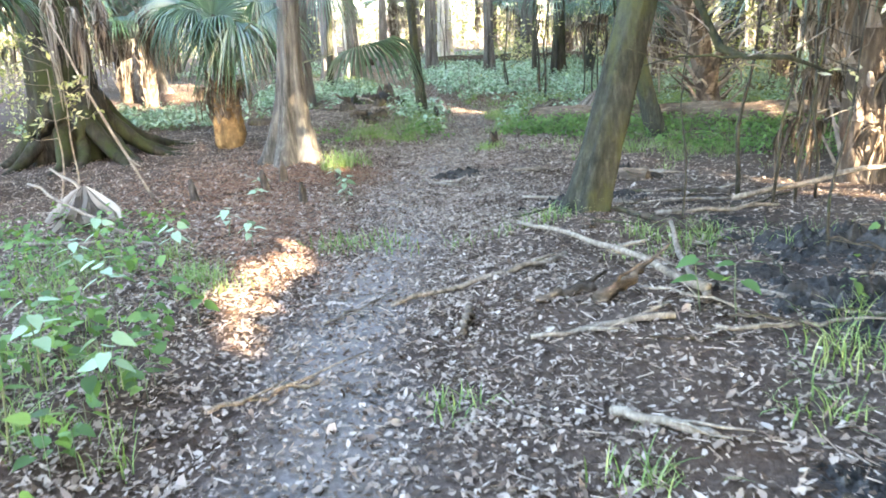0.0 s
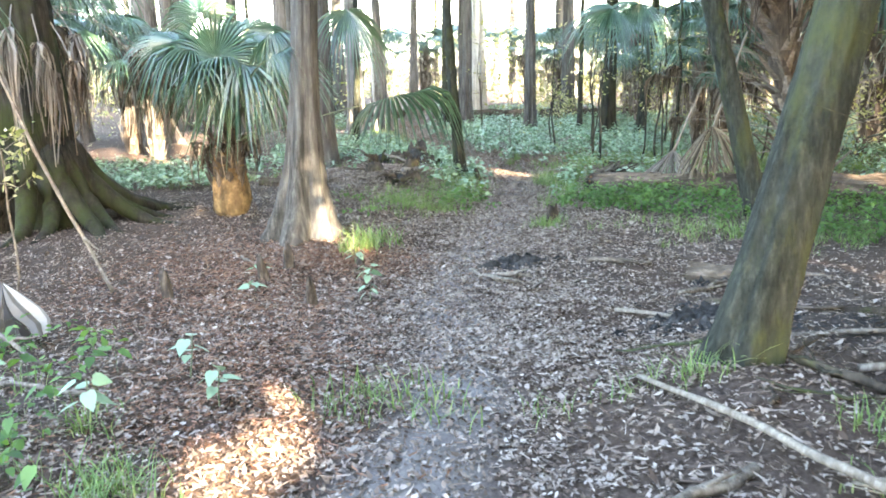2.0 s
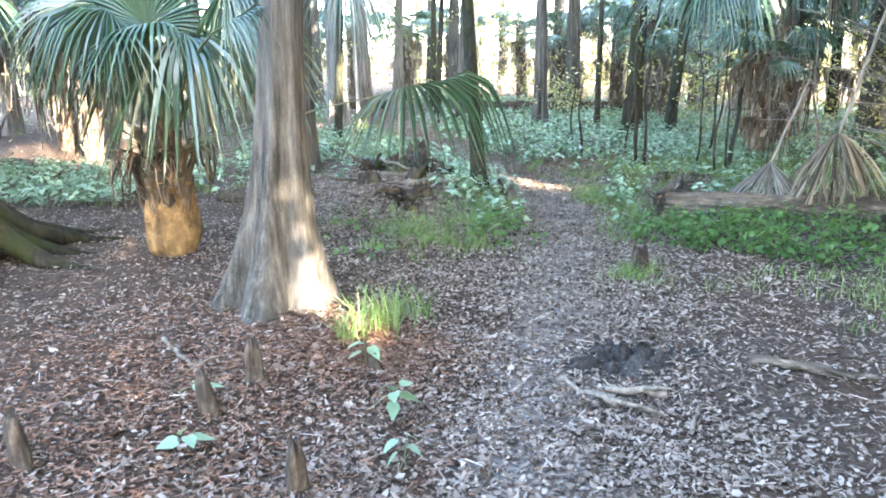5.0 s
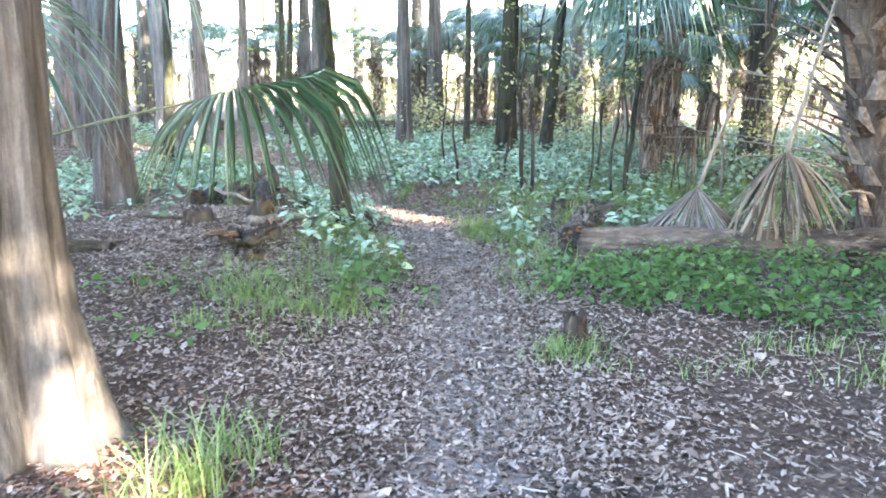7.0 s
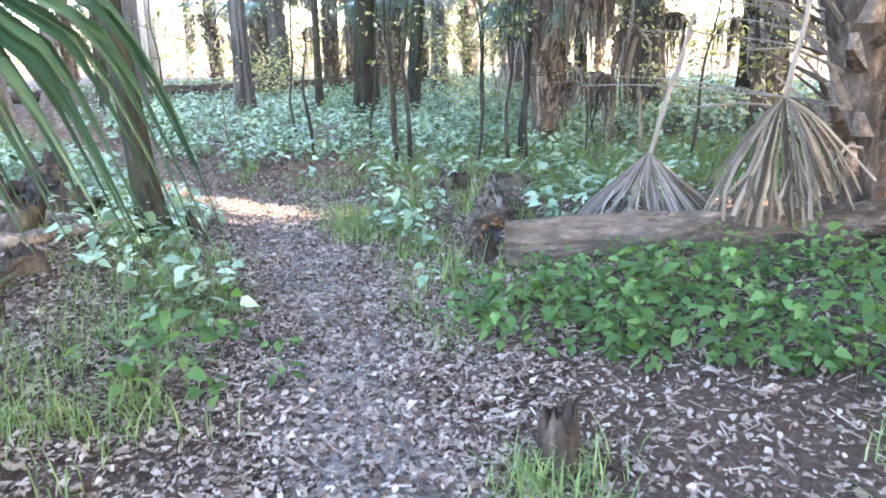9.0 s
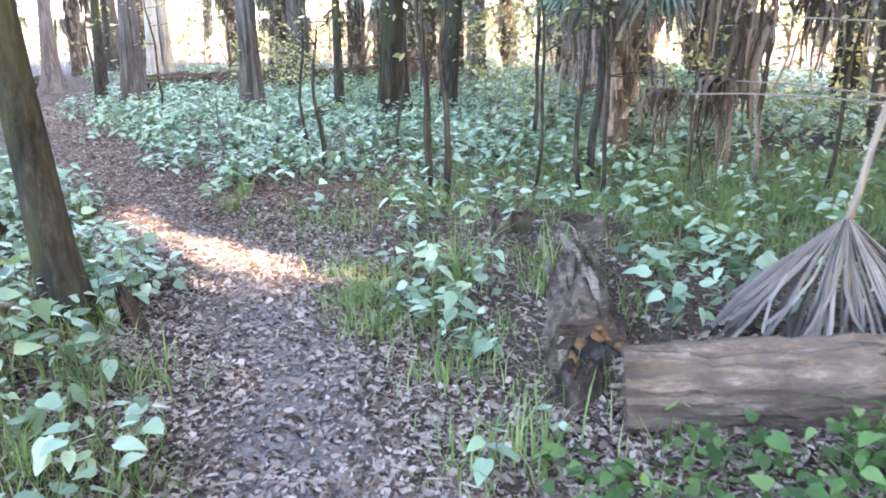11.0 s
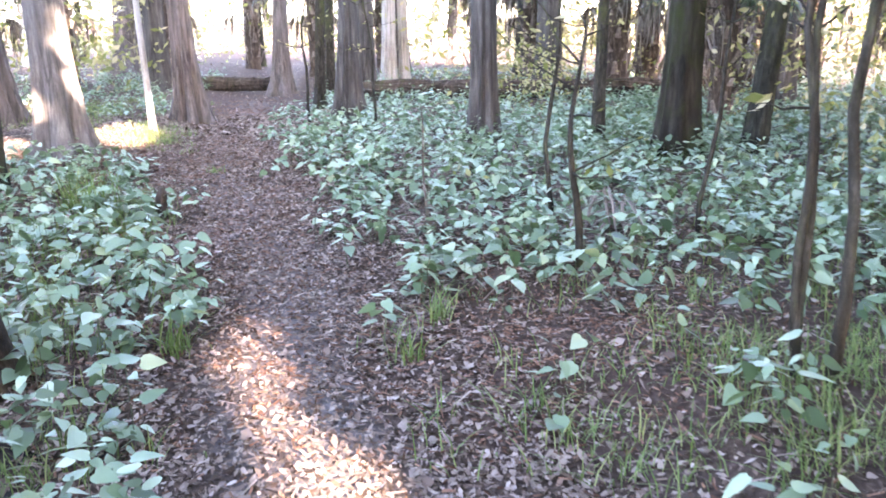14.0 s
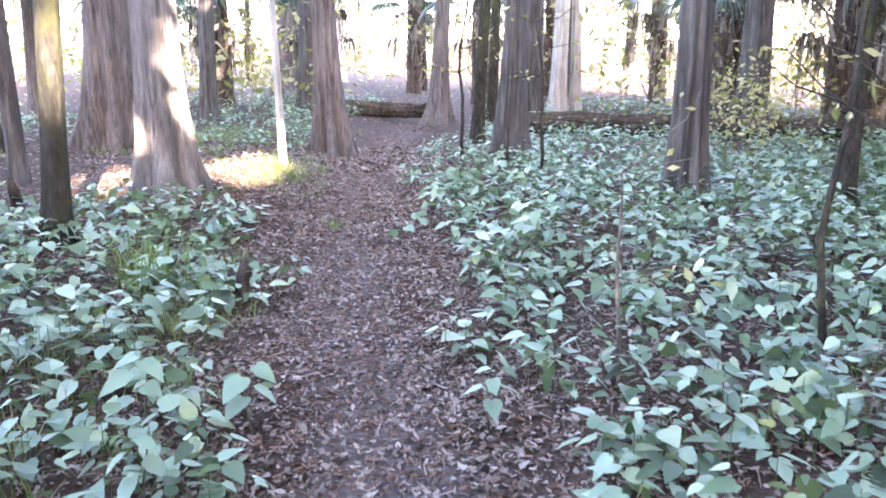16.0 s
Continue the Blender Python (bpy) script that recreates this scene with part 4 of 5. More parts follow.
# ---------------------------------------------------------------- logs, stumps, knees
def log(name, a, b, r0, r1, label, seed, mat=LOG, hollow=False, rough=.22):
    random.seed(seed)
    a, b = Vector(a), Vector(b)
    T = empty(name, a, label, "log")
    n = max(12, int((b - a).length / .07))

    def grain(k, q):
        return 1 + .04 * abs(math.sin(5.5 * q + .06 * k + seed)) + 1.1 * rough * noise.noise(Vector((math.cos(q) * 2.4, math.sin(q) * 2.4, k * .16 + seed))) + .6 * rough * noise.noise(Vector((math.cos(q) * 8, math.sin(q) * 8, k * .3)))
    part("trunk_section", tube(Mesh(), bend((0, 0, 0), b - a, n, 0, .008), taper(r0, r1, n), 48, 0, True, 1.0, grain).data("trunk_section", mat, False), T)
    for k in range(18):
        q, l = rand(0, 6.28), rand(.02, .08)
        e = (b - a).normalized()
        u1 = e.cross(Vector((0, 0, 1))).normalized()
        p = (u1 * math.cos(q) + Vector((0, 0, math.sin(q)))) * r0 * rand(.55, .98) + e * .02
        part("splinter", tube(Mesh(), [p, p - e * l * .6, p - e * l + Vector((rand(-.02, .02), 0, rand(-.03, .01)))], [.022, .015, .004], 5, .4, True, .5).data("splinter", random.choice((mat, ROT, TWIG)), False), T)
    d = (b - a).normalized()
    for k in range(12 if hollow else 6):
        t = rand(.02, .95)
        p = (b - a) * t + Vector((rand(-.1, .1), rand(-.1, .1), r0 * .85))
        part("bark_flake", tube(Mesh(), bend(p, p + d * rand(.12, .4) + Vector((rand(-.05, .05), rand(-.05, .05), rand(-.03, .05))), 4, .01, .01), [.012, .03, .026, .008], 6, .4, True, .45).data("bark_flake", random.choice((ROT, LOG, TWIG))), T)
    return T


log("fallen_log", (2.90, 14.27, -.36), (7.1, 12.2, -.27), .155, .20, "weathered grey fallen log lying across the herbs", 90)
ROTTEN = log("rotten_log", (3.02, 14.68, -.41), (3.76, 16.0, -.46), .16, .12, "crumbling rotten log with orange decayed end", 91, LOG, True, .3)


def decayed_end(T):
    """Crumbled orange wood, a dark disc for a hollow's shade and lifted grey bark plates at the near end of the rotten
    log.
    """
    random.seed(911)
    for k in range(34):
        a, q = rand(-.4, 3.5), rand(-.06, .3)
        p = Vector((.48 * q + math.cos(a) * .13, .88 * q - .05, math.sin(a) * .14))
        part("decayed_chunk", tube(Mesh(), bend(p, p + Vector((rand(-.05, .05), rand(-.10, .04), rand(-.09, .02))), 4, 0, .012), [.008, .022, .017, .005], 7, .9, True, .6).data("decayed_chunk", ORANGEROT if k % 3 else ROT), T)
    # solid near-black disc: the shade inside a hollow end, put in as colour
    part("hollow", tube(Mesh(), [(-.01, -.035, -.02), (-.004, -.02, -.02)], [.10, .12], 16, .5).data("hollow", MUD), T)
    for k in range(34):
        q, a = rand(.05, 1.15), rand(.2, 2.9)
        p = Vector((.475 * q + math.cos(a) * .15, .88 * q, math.sin(a) * .158))
        part("bark_strip", tube(Mesh(), bend(p, p + Vector((.475, .88, 0)) * rand(.25, .6) + Vector((rand(-.03, .03), 0, rand(-.03, .03))), 6, -.008, .008), [.004, .014, .02, .017, .012, .003], 6, .5, True, .4).data("bark_strip", random.choice((TWIG, LOG, ROT)), False), T)


decayed_end(ROTTEN)
log("fallen_log", (-1.3, 35.5, -.42), (.7, 35.2, -.45), .17, .14, "sunlit fallen log at the trail's end", 92, ROT)
log("fallen_log", (2.4, 31.6, -.35), (8.2, 30.2, -.3), .18, .15, "long dark fallen log behind cypresses", 94, ROT)
log("fallen_log", (-2.2, 15.9, -.42), (-1.1, 15.4, -.40), .1, .08, "dark rotting log behind a palm", 95, ROT)
log("fallen_log", (2.2, 8.2, -.42), (3.4, 7.4, -.3), .07, .05, "muddy dark log in the shade", 96, ROT)
log("fallen_log", (2.4, 9.0, -.36), (3.0, 8.6, -.34), .1, .09, "short broken log with an orange end", 97, LOG)


def stump(x, y, r, h, label, seed, name="tree_stump", mat=ROT, jag=.35, category="stump", tip=.7, lean=(0, 0), group=""):
    """A short broken stub of wood with a ragged, hollowed top."""
    random.seed(seed)
    T = empty(name, gp(x, y, -.06), label, category, group)
    n = 18
    v, f = [], []
    prof = [(0, 1.35), (.15, 1.1), (.4, .95), (.7, .85), (1.0, tip)]
    jags = [rand(1 - jag, 1) for _ in range(n)]
    for z, k in prof:
        for i in range(n):
            t = 6.283 * i / n
            rr = r * k * (1 + .16 * math.sin(3 * t + seed) + rand(-.07, .07))
            zz = h * z * (jags[i] if z == 1.0 else 1) + .06 * z
            v.append((math.cos(t) * rr + lean[0] * zz, math.sin(t) * rr + lean[1] * zz, zz))
    for i in range(n):
        t = 6.283 * i / n
        v.append((math.cos(t) * r * tip * .55 + lean[0] * h, math.sin(t) * r * tip * .55 + lean[1] * h, h * (jags[i] - .22)))
    m = len(prof)
    for k in range(m):
        for i in range(n):
            j = (i + 1) % n
            f.append((k * n + i, k * n + j, (k + 1) * n + j, (k + 1) * n + i))
    f.append(tuple(m * n + i for i in range(n)))
    part("stub", Mesh().add(v, f).data("stub", mat), T)
    return T


stump(1.84, 12.1, .075, .26, "small dark stump at the trail's edge", 1)
stump(2.86, 14.5, .09, .16, "crumbling brown stump beside a log", 2)
stump(3.80, 16.80, .15, .17, "orange-brown rotten stump in grass", 3, jag=.7)
stump(4.17, 16.5, .17, .16, "hollow grey broken stump", 4, mat=LOG, jag=.7)
stump(.45, 18.6, .2, .5, "dark uprooted stump in leaf debris", 5, jag=.6)
stump(.05, 17.1, .15, .25, "dark mossy stump chunk", 6, jag=.6)
stump(-.23, 6.95, .12, .05, "low rotted root stub in the trail", 7, jag=.8)
for i, (x, y, r, h) in enumerate(((.25, 15.2, .12, .18), (.02, 14.5, .10, .14), (.55, 16.9, .14, .3), (-.35, 15.9, .15, .2), (.2, 16.2, .13, .26), (1.42, 16.15, .04, .3), (-.1, 17.8, .12, .3))):
    stump(x, y, r, h, "dark rotted wood chunk in leaf debris", 40 + i, "wood_chunk", ROT, .75, "wood", .6, (rand(-.4, .4), rand(-.3, .3)), "rotted wood chunks")
for i, (x, y, r, h) in enumerate(((-.75, 8.74, .045, .26), (-1.05, 9.85, .05, .26), (-1.2, 9.45, .045, .24), (-1.91, 9.0, .045, .28), (.58, 21.95, .05, .28), (-.55, 23.5, .04, .2), (-1.9, 23.9, .05, .3), (-1.75, 24.1, .04, .22), (-.05, 22.9, .04, .16), (-.4, 10.1, .04, .12))):
    stump(x, y, r, h, "brown cypress knee poking out of leaf litter", 20 + i, "cypress_knee", KNEE, .15, "cypress knee", .38, (rand(-.2, .2), rand(-.1, .1)), "cypress knees")


def mud_mound(x, y, sx, sy, h, seed):
    random.seed(seed)
    n = 44
    v, f = [], []
    off = Vector((seed * 3.3, 0, 0))
    for i in range(n):
        for j in range(n):
            u, w = 2 * i / (n - 1) - 1, 2 * j / (n - 1) - 1
            q = Vector((u * 3, w * 3, 0)) + off
            edge = max(0, 1 - (u * u + w * w) * (1.0 + .5 * noise.noise(q * .5)))
            edge = max(0, min(1, edge + .75 * noise.noise(q * .9 + off) * (1 - edge)))
            dz = h * edge ** .8 * (.2 + 1.1 * abs(noise.noise(q * 1.6)) + 1.0 * abs(noise.noise(q * 4))) - .035
            p = gp(x + u * sx, y + w * sy)
            v.append((u * sx, w * sy, p.z - gp(x, y).z + dz))
    for i in range(n - 1):
        for j in range(n - 1):
            f.append((i * n + j, (i + 1) * n + j, (i + 1) * n + j + 1, i * n + j + 1))
    ob = new("mud_mound", Mesh().add(v, f).data("mud_mound", MUD, False))
    ob.location = gp(x, y)
    tagged(ob, "churned black mud clods beside the trail", "mud", "mud mounds")


for i, m in enumerate(((1.08, 10.2, .58, .44, .10), (2.05, 7.6, .7, .55, .10), (2.5, 3.7, .7, .6, .12), (1.5, 2.05, .35, .3, .07), (3.0, 4.9, .7, .6, .14), (2.8, 8.9, .5, .3, .16), (.35, 17.6, .8, .6, .22))):
    mud_mound(*m, i + 1)


def root_wad(x, y, r, h, label, seed):
    """A rotted root plate: gnarled stubs that bend out of a dark lump of soil and wood."""
    random.seed(seed)
    T = empty("root_wad", gp(x, y, -.04), label, "stump", "rotted root wads")
    part("core", tube(Mesh(), [(0, 0, 0), (.02, 0, h * .3), (.03, .02, h * .6), (.0, .03, h * .85)], [r, r * .85, r * .6, r * .25], 18, .9).data("core", MUD), T)
    for k in range(11):
        a = rand(0, 6.28)
        p = Vector((math.cos(a) * r * .5, math.sin(a) * r * .5, h * rand(.1, .7)))
        e = p + Vector((math.cos(a) * rand(.1, .3), math.sin(a) * rand(.1, .3), rand(-.1, .22) * h * 3))
        e.z = max(e.z, .02)
        part("root_stub", tube(Mesh(), bend(p, e, 7, rand(-.05, .04), .025), taper(r * rand(.2, .34), .015, 7), 9, .5).data("root_stub", random.choice((ROT, DARKBARK, LOG))), T)


root_wad(.33, 17.6, .20, .42, "dark gnarled root wad on leaf debris", 951)
root_wad(-.28, 17.5, .15, .28, "dark gnarled root wad on leaf debris", 952)
root_wad(.02, 14.95, .13, .2, "small dark root wad in leaf debris", 953)
root_wad(.62, 16.8, .13, .22, "small dark root wad in leaf debris", 954)


# ---------------------------------------------------------------- fallen branches
def branch(a, b, r0, r1, label, seed, sag=0.0, lift=.03, mat=TWIG, twigs=2):
    random.seed(seed)
    A = gp(a[0], a[1], lift if len(a) < 3 else a[2])
    B = gp(b[0], b[1], lift if len(b) < 3 else b[2])
    T = empty("fallen_branch", A, label, "branch", "fallen branches")
    n = 9
    pts = bend((0, 0, 0), B - A, n, sag, .018)
    part("stick", tube(Mesh(), pts, taper(r0, r1, n), 8, .15).data("stick", mat), T)
    for k in range(twigs):
        p = pts[random.randint(2, n - 2)]
        part("twig", tube(Mesh(), bend(p, p + (B - A).normalized() * rand(.1, .3) + Vector((rand(-.15, .15), rand(-.15, .15), rand(.0, .08))), 4, 0, .01), taper(r1 * .8, r1 * .3, 4), 5).data("twig", mat), T)
    return T


PALEST = "pale bare fallen branch on leaf litter"
branch((.06, 4.6), (1.25, 5.15), .016, .024, PALEST, 1)
branch((1.12, 6.2, .05), (1.7, 3.9, .08), .013, .024, "long curved fallen branch on leaf litter", 2, -.05)
branch((.72, 3.68), (1.42, 3.62), .014, .020, PALEST, 3)
branch((.86, 4.25), (1.2, 4.3), .022, .03, PALEST, 4, mat=LOG)
branch((1.15, 4.0, .03), (1.45, 4.2, .12), .05, .02, "broken splintered wood chunk on the soil", 5, mat=LOG)
branch((.86, 2.8), (1.12, 2.42), .022, .012, "flat dry palm stalk on leaf litter", 6)
branch((2.02, 5.3, .15), (1.68, 3.85, .05), .016, .024, "bare dry branch leaning on brush", 7, .05)
branch((1.72, 4.3), (2.5, 3.35), .012, .016, PALEST, 8)
branch((1.55, 3.45), (2.2, 3.4), .012, .010, PALEST, 9)
branch((.42, 3.95), (.5, 4.35), .02, .026, "short dead wood chip on leaf litter", 10, mat=LOG, twigs=0)
branch((-.75, 3.2), (-.3, 3.45), .012, .012, PALEST, 11)
branch((-.32, 4.3), (.0, 4.75), .010, .008, PALEST, 12)
branch((1.9, 6.2), (2.4, 5.4), .02, .03, "dark bark strip on the ground", 13, mat=ROT)
branch((2.0, 7.0), (3.2, 6.9), .02, .015, PALEST, 14)
branch((2.2, 6.1), (3.3, 6.3), .022, .014, PALEST, 15)
branch((3.0, 6.5, .1), (4.6, 6.7, .3), .025, .02, "pale sunlit dry stalk beneath a palm", 16)
branch((.62, 9.9), (.86, 9.55), .014, .02, PALEST, 17)
branch((.85, 9.75), (1.15, 9.6), .016, .02, PALEST, 18)
branch((1.1, 9.15), (1.25, 9.4), .012, .012, PALEST, 19, twigs=0)
branch((1.75, 9.9), (2.2, 9.4), .03, .02, "broken bark-less branch on leaf litter", 20, mat=LOG)
branch((1.5, 8.0), (2.3, 7.0), .016, .012, PALEST, 21)
branch((-1.7, 10.6), (-1.35, 9.9), .016, .012, PALEST, 22)
branch((-3.2, 7.9, .45), (-2.1, 7.0, .05), .013, .015, "long dry palm stalk lying in herbs", 23)
branch((-2.9, 6.9), (-1.6, 6.4), .014, .014, PALEST, 24)
branch((-3.35, 9.6, 1.95), (-2.4, 9.1, .06), .013, .016, "tall dry stalk leaning over the herbs", 25, .05)
branch((.1, 15.6, .06), (.95, 16.3, .06), .06, .045, "pale grey dead limb in leaf debris", 26, mat=TWIG)
branch((-.6, 15.2), (.5, 14.9), .016, .012, "dark dead stick in leaf debris", 41, mat=ROT)
branch((-.9, 16.4, .1), (.3, 15.5), .02, .014, "dark dead stick in leaf debris", 42, mat=ROT)
branch((-.2, 17.2, .2), (.7, 16.2), .02, .014, "grey dead stick in leaf debris", 43)
branch((2.1, 8.4), (2.6, 8.7), .02, .02, "broken stick in the mud", 28)

random.seed(612)
for i in range(26):
    bx, by, ba, bl = rand(1.5, 3.4), rand(2.6, 7.4), rand(0, 3.14), rand(.25, .8)
    branch((bx, by, rand(.02, .05)), (bx + math.cos(ba) * bl, by + math.sin(ba) * bl, rand(.02, .10)), rand(.007, .014), rand(.004, .008), "thin dry stick in the brush", 620 + i, rand(-.03, .03), mat=random.choice((TWIG, ROT, STEM)), twigs=1)
    random.seed(700 + i)


def hanging_limb():
    random.seed(77)
    o = gp(3.6, 5.9)
    T = empty("bare_limb", o, "bare mossy limb hanging in front of a palm", "branch")
    P = [Vector(p) - o for p in ((2.40, 6.0, 2.1), (2.42, 6.0, 1.5), (2.55, 5.86, 1.16), (2.66, 5.7, 1.1), (3.0, 5.7, 1.08), (3.35, 5.75, .95))]
    part("limb", tube(Mesh(), P, [.035, .035, .04, .022, .018, .01], 9, .15).data("limb", MOSSY), T)
    part("side_limb", tube(Mesh(), bend(P[3], Vector((1.99, 5.86, 1.06)) - o, 7, -.03, .02), taper(.012, .004, 7), 6, .1).data("side_limb", MOSSY), T)
    for k in range(14):
        p = P[random.randint(1, 4)].lerp(P[random.randint(2, 5)], rand(0, 1))
        part("twig", tube(Mesh(), bend(p, p + Vector((rand(-.5, .5), rand(-.3, .3), rand(-.3, .5))), 6, .03, .03), taper(.008, .002, 6), 5).data("twig", TWIG), T)
    for k in range(3):
        q = Vector((3.3 + .3 * k, 6.4 + .2 * k, 0))
        part("dead_stem", tube(Mesh(), bend(Vector((q.x, q.y, gp(q.x, q.y).z)) - o, Vector((q.x + rand(-.3, .5), q.y, 2.2)) - o, 8, 0, .03), taper(.016, .008, 8), 7, .1).data("dead_stem", STEM), T)


hanging_limb()


# ---------------------------------------------------------------- saplings
def sapling(x, y, r, h, label, seed, lean=(0, 0), mat=STEM, twigs=11, leaves=60, stems=1):
    random.seed(seed)
    T = empty("sapling", gp(x, y, -.03), label, "sapling", "saplings")
    pts = []
    for k in range(stems):
        s = Vector((rand(-.08, .08), rand(-.08, .08), 0)) * (k > 0)
        ln = (lean[0] + rand(-.06, .06) * k, lean[1] + rand(-.05, .05) * k)
        hh = h * (1 - .2 * k)
        st = [s + Vector((ln[0] * z + .05 * math.sin(z * 2.3 + seed + k) + .02 * math.sin(z * 6.1 + 2 * seed), ln[1] * z + .05 * math.cos(z * 1.9 + seed), z)) for z in [hh * q / 9 for q in range(10)]]
        part("stem", tube(Mesh(), st, taper(r, r * .35, 10), 8, .12).data("stem", mat), T)
        for i in range(twigs):
            p = st[random.randint(4, 9)]
            e = p + Vector((rand(-.5, .5), rand(-.5, .5), rand(.0, .35)))
            part("twig", tube(Mesh(), bend(p, e, 5, .02, .03), taper(r * .3, .002, 5), 5).data("twig", mat), T)
            pts += [p.lerp(e, rand(.4, 1.05)) + Vector((rand(-.06, .06), rand(-.06, .06), rand(-.05, .05))) for _ in range(max(1, leaves // twigs))]
    if leaves:
        v, f = cards(np.array([tuple(p) for p in pts]), .035, .3, seed)
        part("leaves", bulk("leaves", v, f, SHRUB), T)


sapling(3.79, 18.2, .022, 3.2, "thin dark sapling clump in grass", 1, (.02, .05), stems=2)
sapling(3.9, 18.12, .028, 3.4, "thin mossy sapling in grass", 2, (.06, .02))
sapling(3.39, 19.85, .026, 1.35, "lichen-spotted broken sapling in herbs", 3, (.01, 0), STEM, 8, 30)
sapling(4.88, 17.6, .022, 3.0, "thin dark sapling in grass", 4, (.04, 0))
sapling(5.4, 18.15, .04, 3.4, "mossy young tree in grass", 5, (.03, 0), MOSSY)
sapling(4.78, 18.05, .018, 2.6, "thin dark sapling in grass", 6, (-.02, 0))
sapling(4.83, 17.25, .02, 2.2, "bare brown stem in grass", 7)
sapling(6.1, 17.0, .025, 2.2, "crooked tan stem in grass", 8, (-.05, 0), TWIG)
sapling(6.4, 16.6, .02, 2.4, "dark stick leaning in grass", 9, (.25, 0))
sapling(3.6, 21.2, .02, 2.6, "thin dark sapling in herbs", 10)
sapling(4.4, 20.3, .018, 2.6, "thin dark sapling in herbs", 11, (.03, 0))
sapling(5.8, 19.9, .02, 2.8, "thin dark sapling in herbs", 12, stems=2)
sapling(2.45, 25.8, .02, 2.4, "thin sapling beside a cypress", 13)
sapling(1.55, 27.8, .025, 2.6, "thin sapling beside the trail", 14, (.05, 0))
sapling(2.35, 6.0, .010, 1.6, "thin bare stem among brush", 15, (.06, .05), STEM, 8, 0)
sapling(3.4, 7.3, .024, 2.0, "dark upright stick in mud", 16, (.08, .0), STEM, 3, 0)
sapling(2.85, 4.7, .012, 1.7, "thin grey stem among brush", 17, (.05, .02), STEM, 8, 20)
sapling(-3.1, 8.4, .012, 1.5, "thin leafy stem among dead fronds", 18, (.02, 0), TWIG, 8, 90)
sapling(-3.3, 9.3, .012, 1.7, "thin leafy stem among dead fronds", 19, (.05, 0), TWIG, 9, 110)
sapling(2.6, 21.2, .012, .9, "thin twig in herbs", 20, (0, 0), TWIG, 4, 10)


# ---------------------------------------------------------------- herbs and grass
def heart(n):
    """Corner points of a heart-shaped leaf of length one, folded along its midrib."""
    out = [(0, 0, 0), (.30, 0, -.01), (.62, 0, -.03), (1.0, 0, -.12)]
    for s in (1, -1):
        out += [(-.05, .15 * s, .02), (.07, .30 * s, .04), (.32, .34 * s, .03), (.64, .21 * s, -.01)]
    return np.array(out, float)


HEART = heart(0)
HEART_F = np.array([(0, 1, 5, 4), (1, 2, 6, 5), (2, 3, 7, 6), (0, 8, 9, 1), (1, 9, 10, 2), (2, 10, 11, 3)])


def leaf_arrays(base, az, tilt, size, rng):
    """Heart leaves at base points, pointing along az, tipped down by tilt."""
    n = len(base)
    ca, sa, ct, st = np.cos(az), np.sin(az), np.cos(tilt), np.sin(tilt)
    fx = np.stack([ca * ct, sa * ct, -st], 1)
    roll = rng.normal(0, .36, n)
    sx0 = np.stack([-sa, ca, np.zeros(n)], 1)
    up0 = np.cross(fx, sx0)
    sx = sx0 * np.cos(roll)[:, None] + up0 * np.sin(roll)[:, None]
    up = np.cross(fx, sx)
    wide = rng.uniform(.85, 1.15, n)
    T = HEART[None] * size[:, None, None]
    v = base[:, None] + T[..., :1] * fx[:, None] + T[..., 1:2] * (sx * wide[:, None])[:, None] + T[..., 2:] * up[:, None]
    m = len(HEART)
    f = (HEART_F[None] + (np.arange(n) * m)[:, None, None]).reshape(-1, 4)
    return v.reshape(-1, 3), f


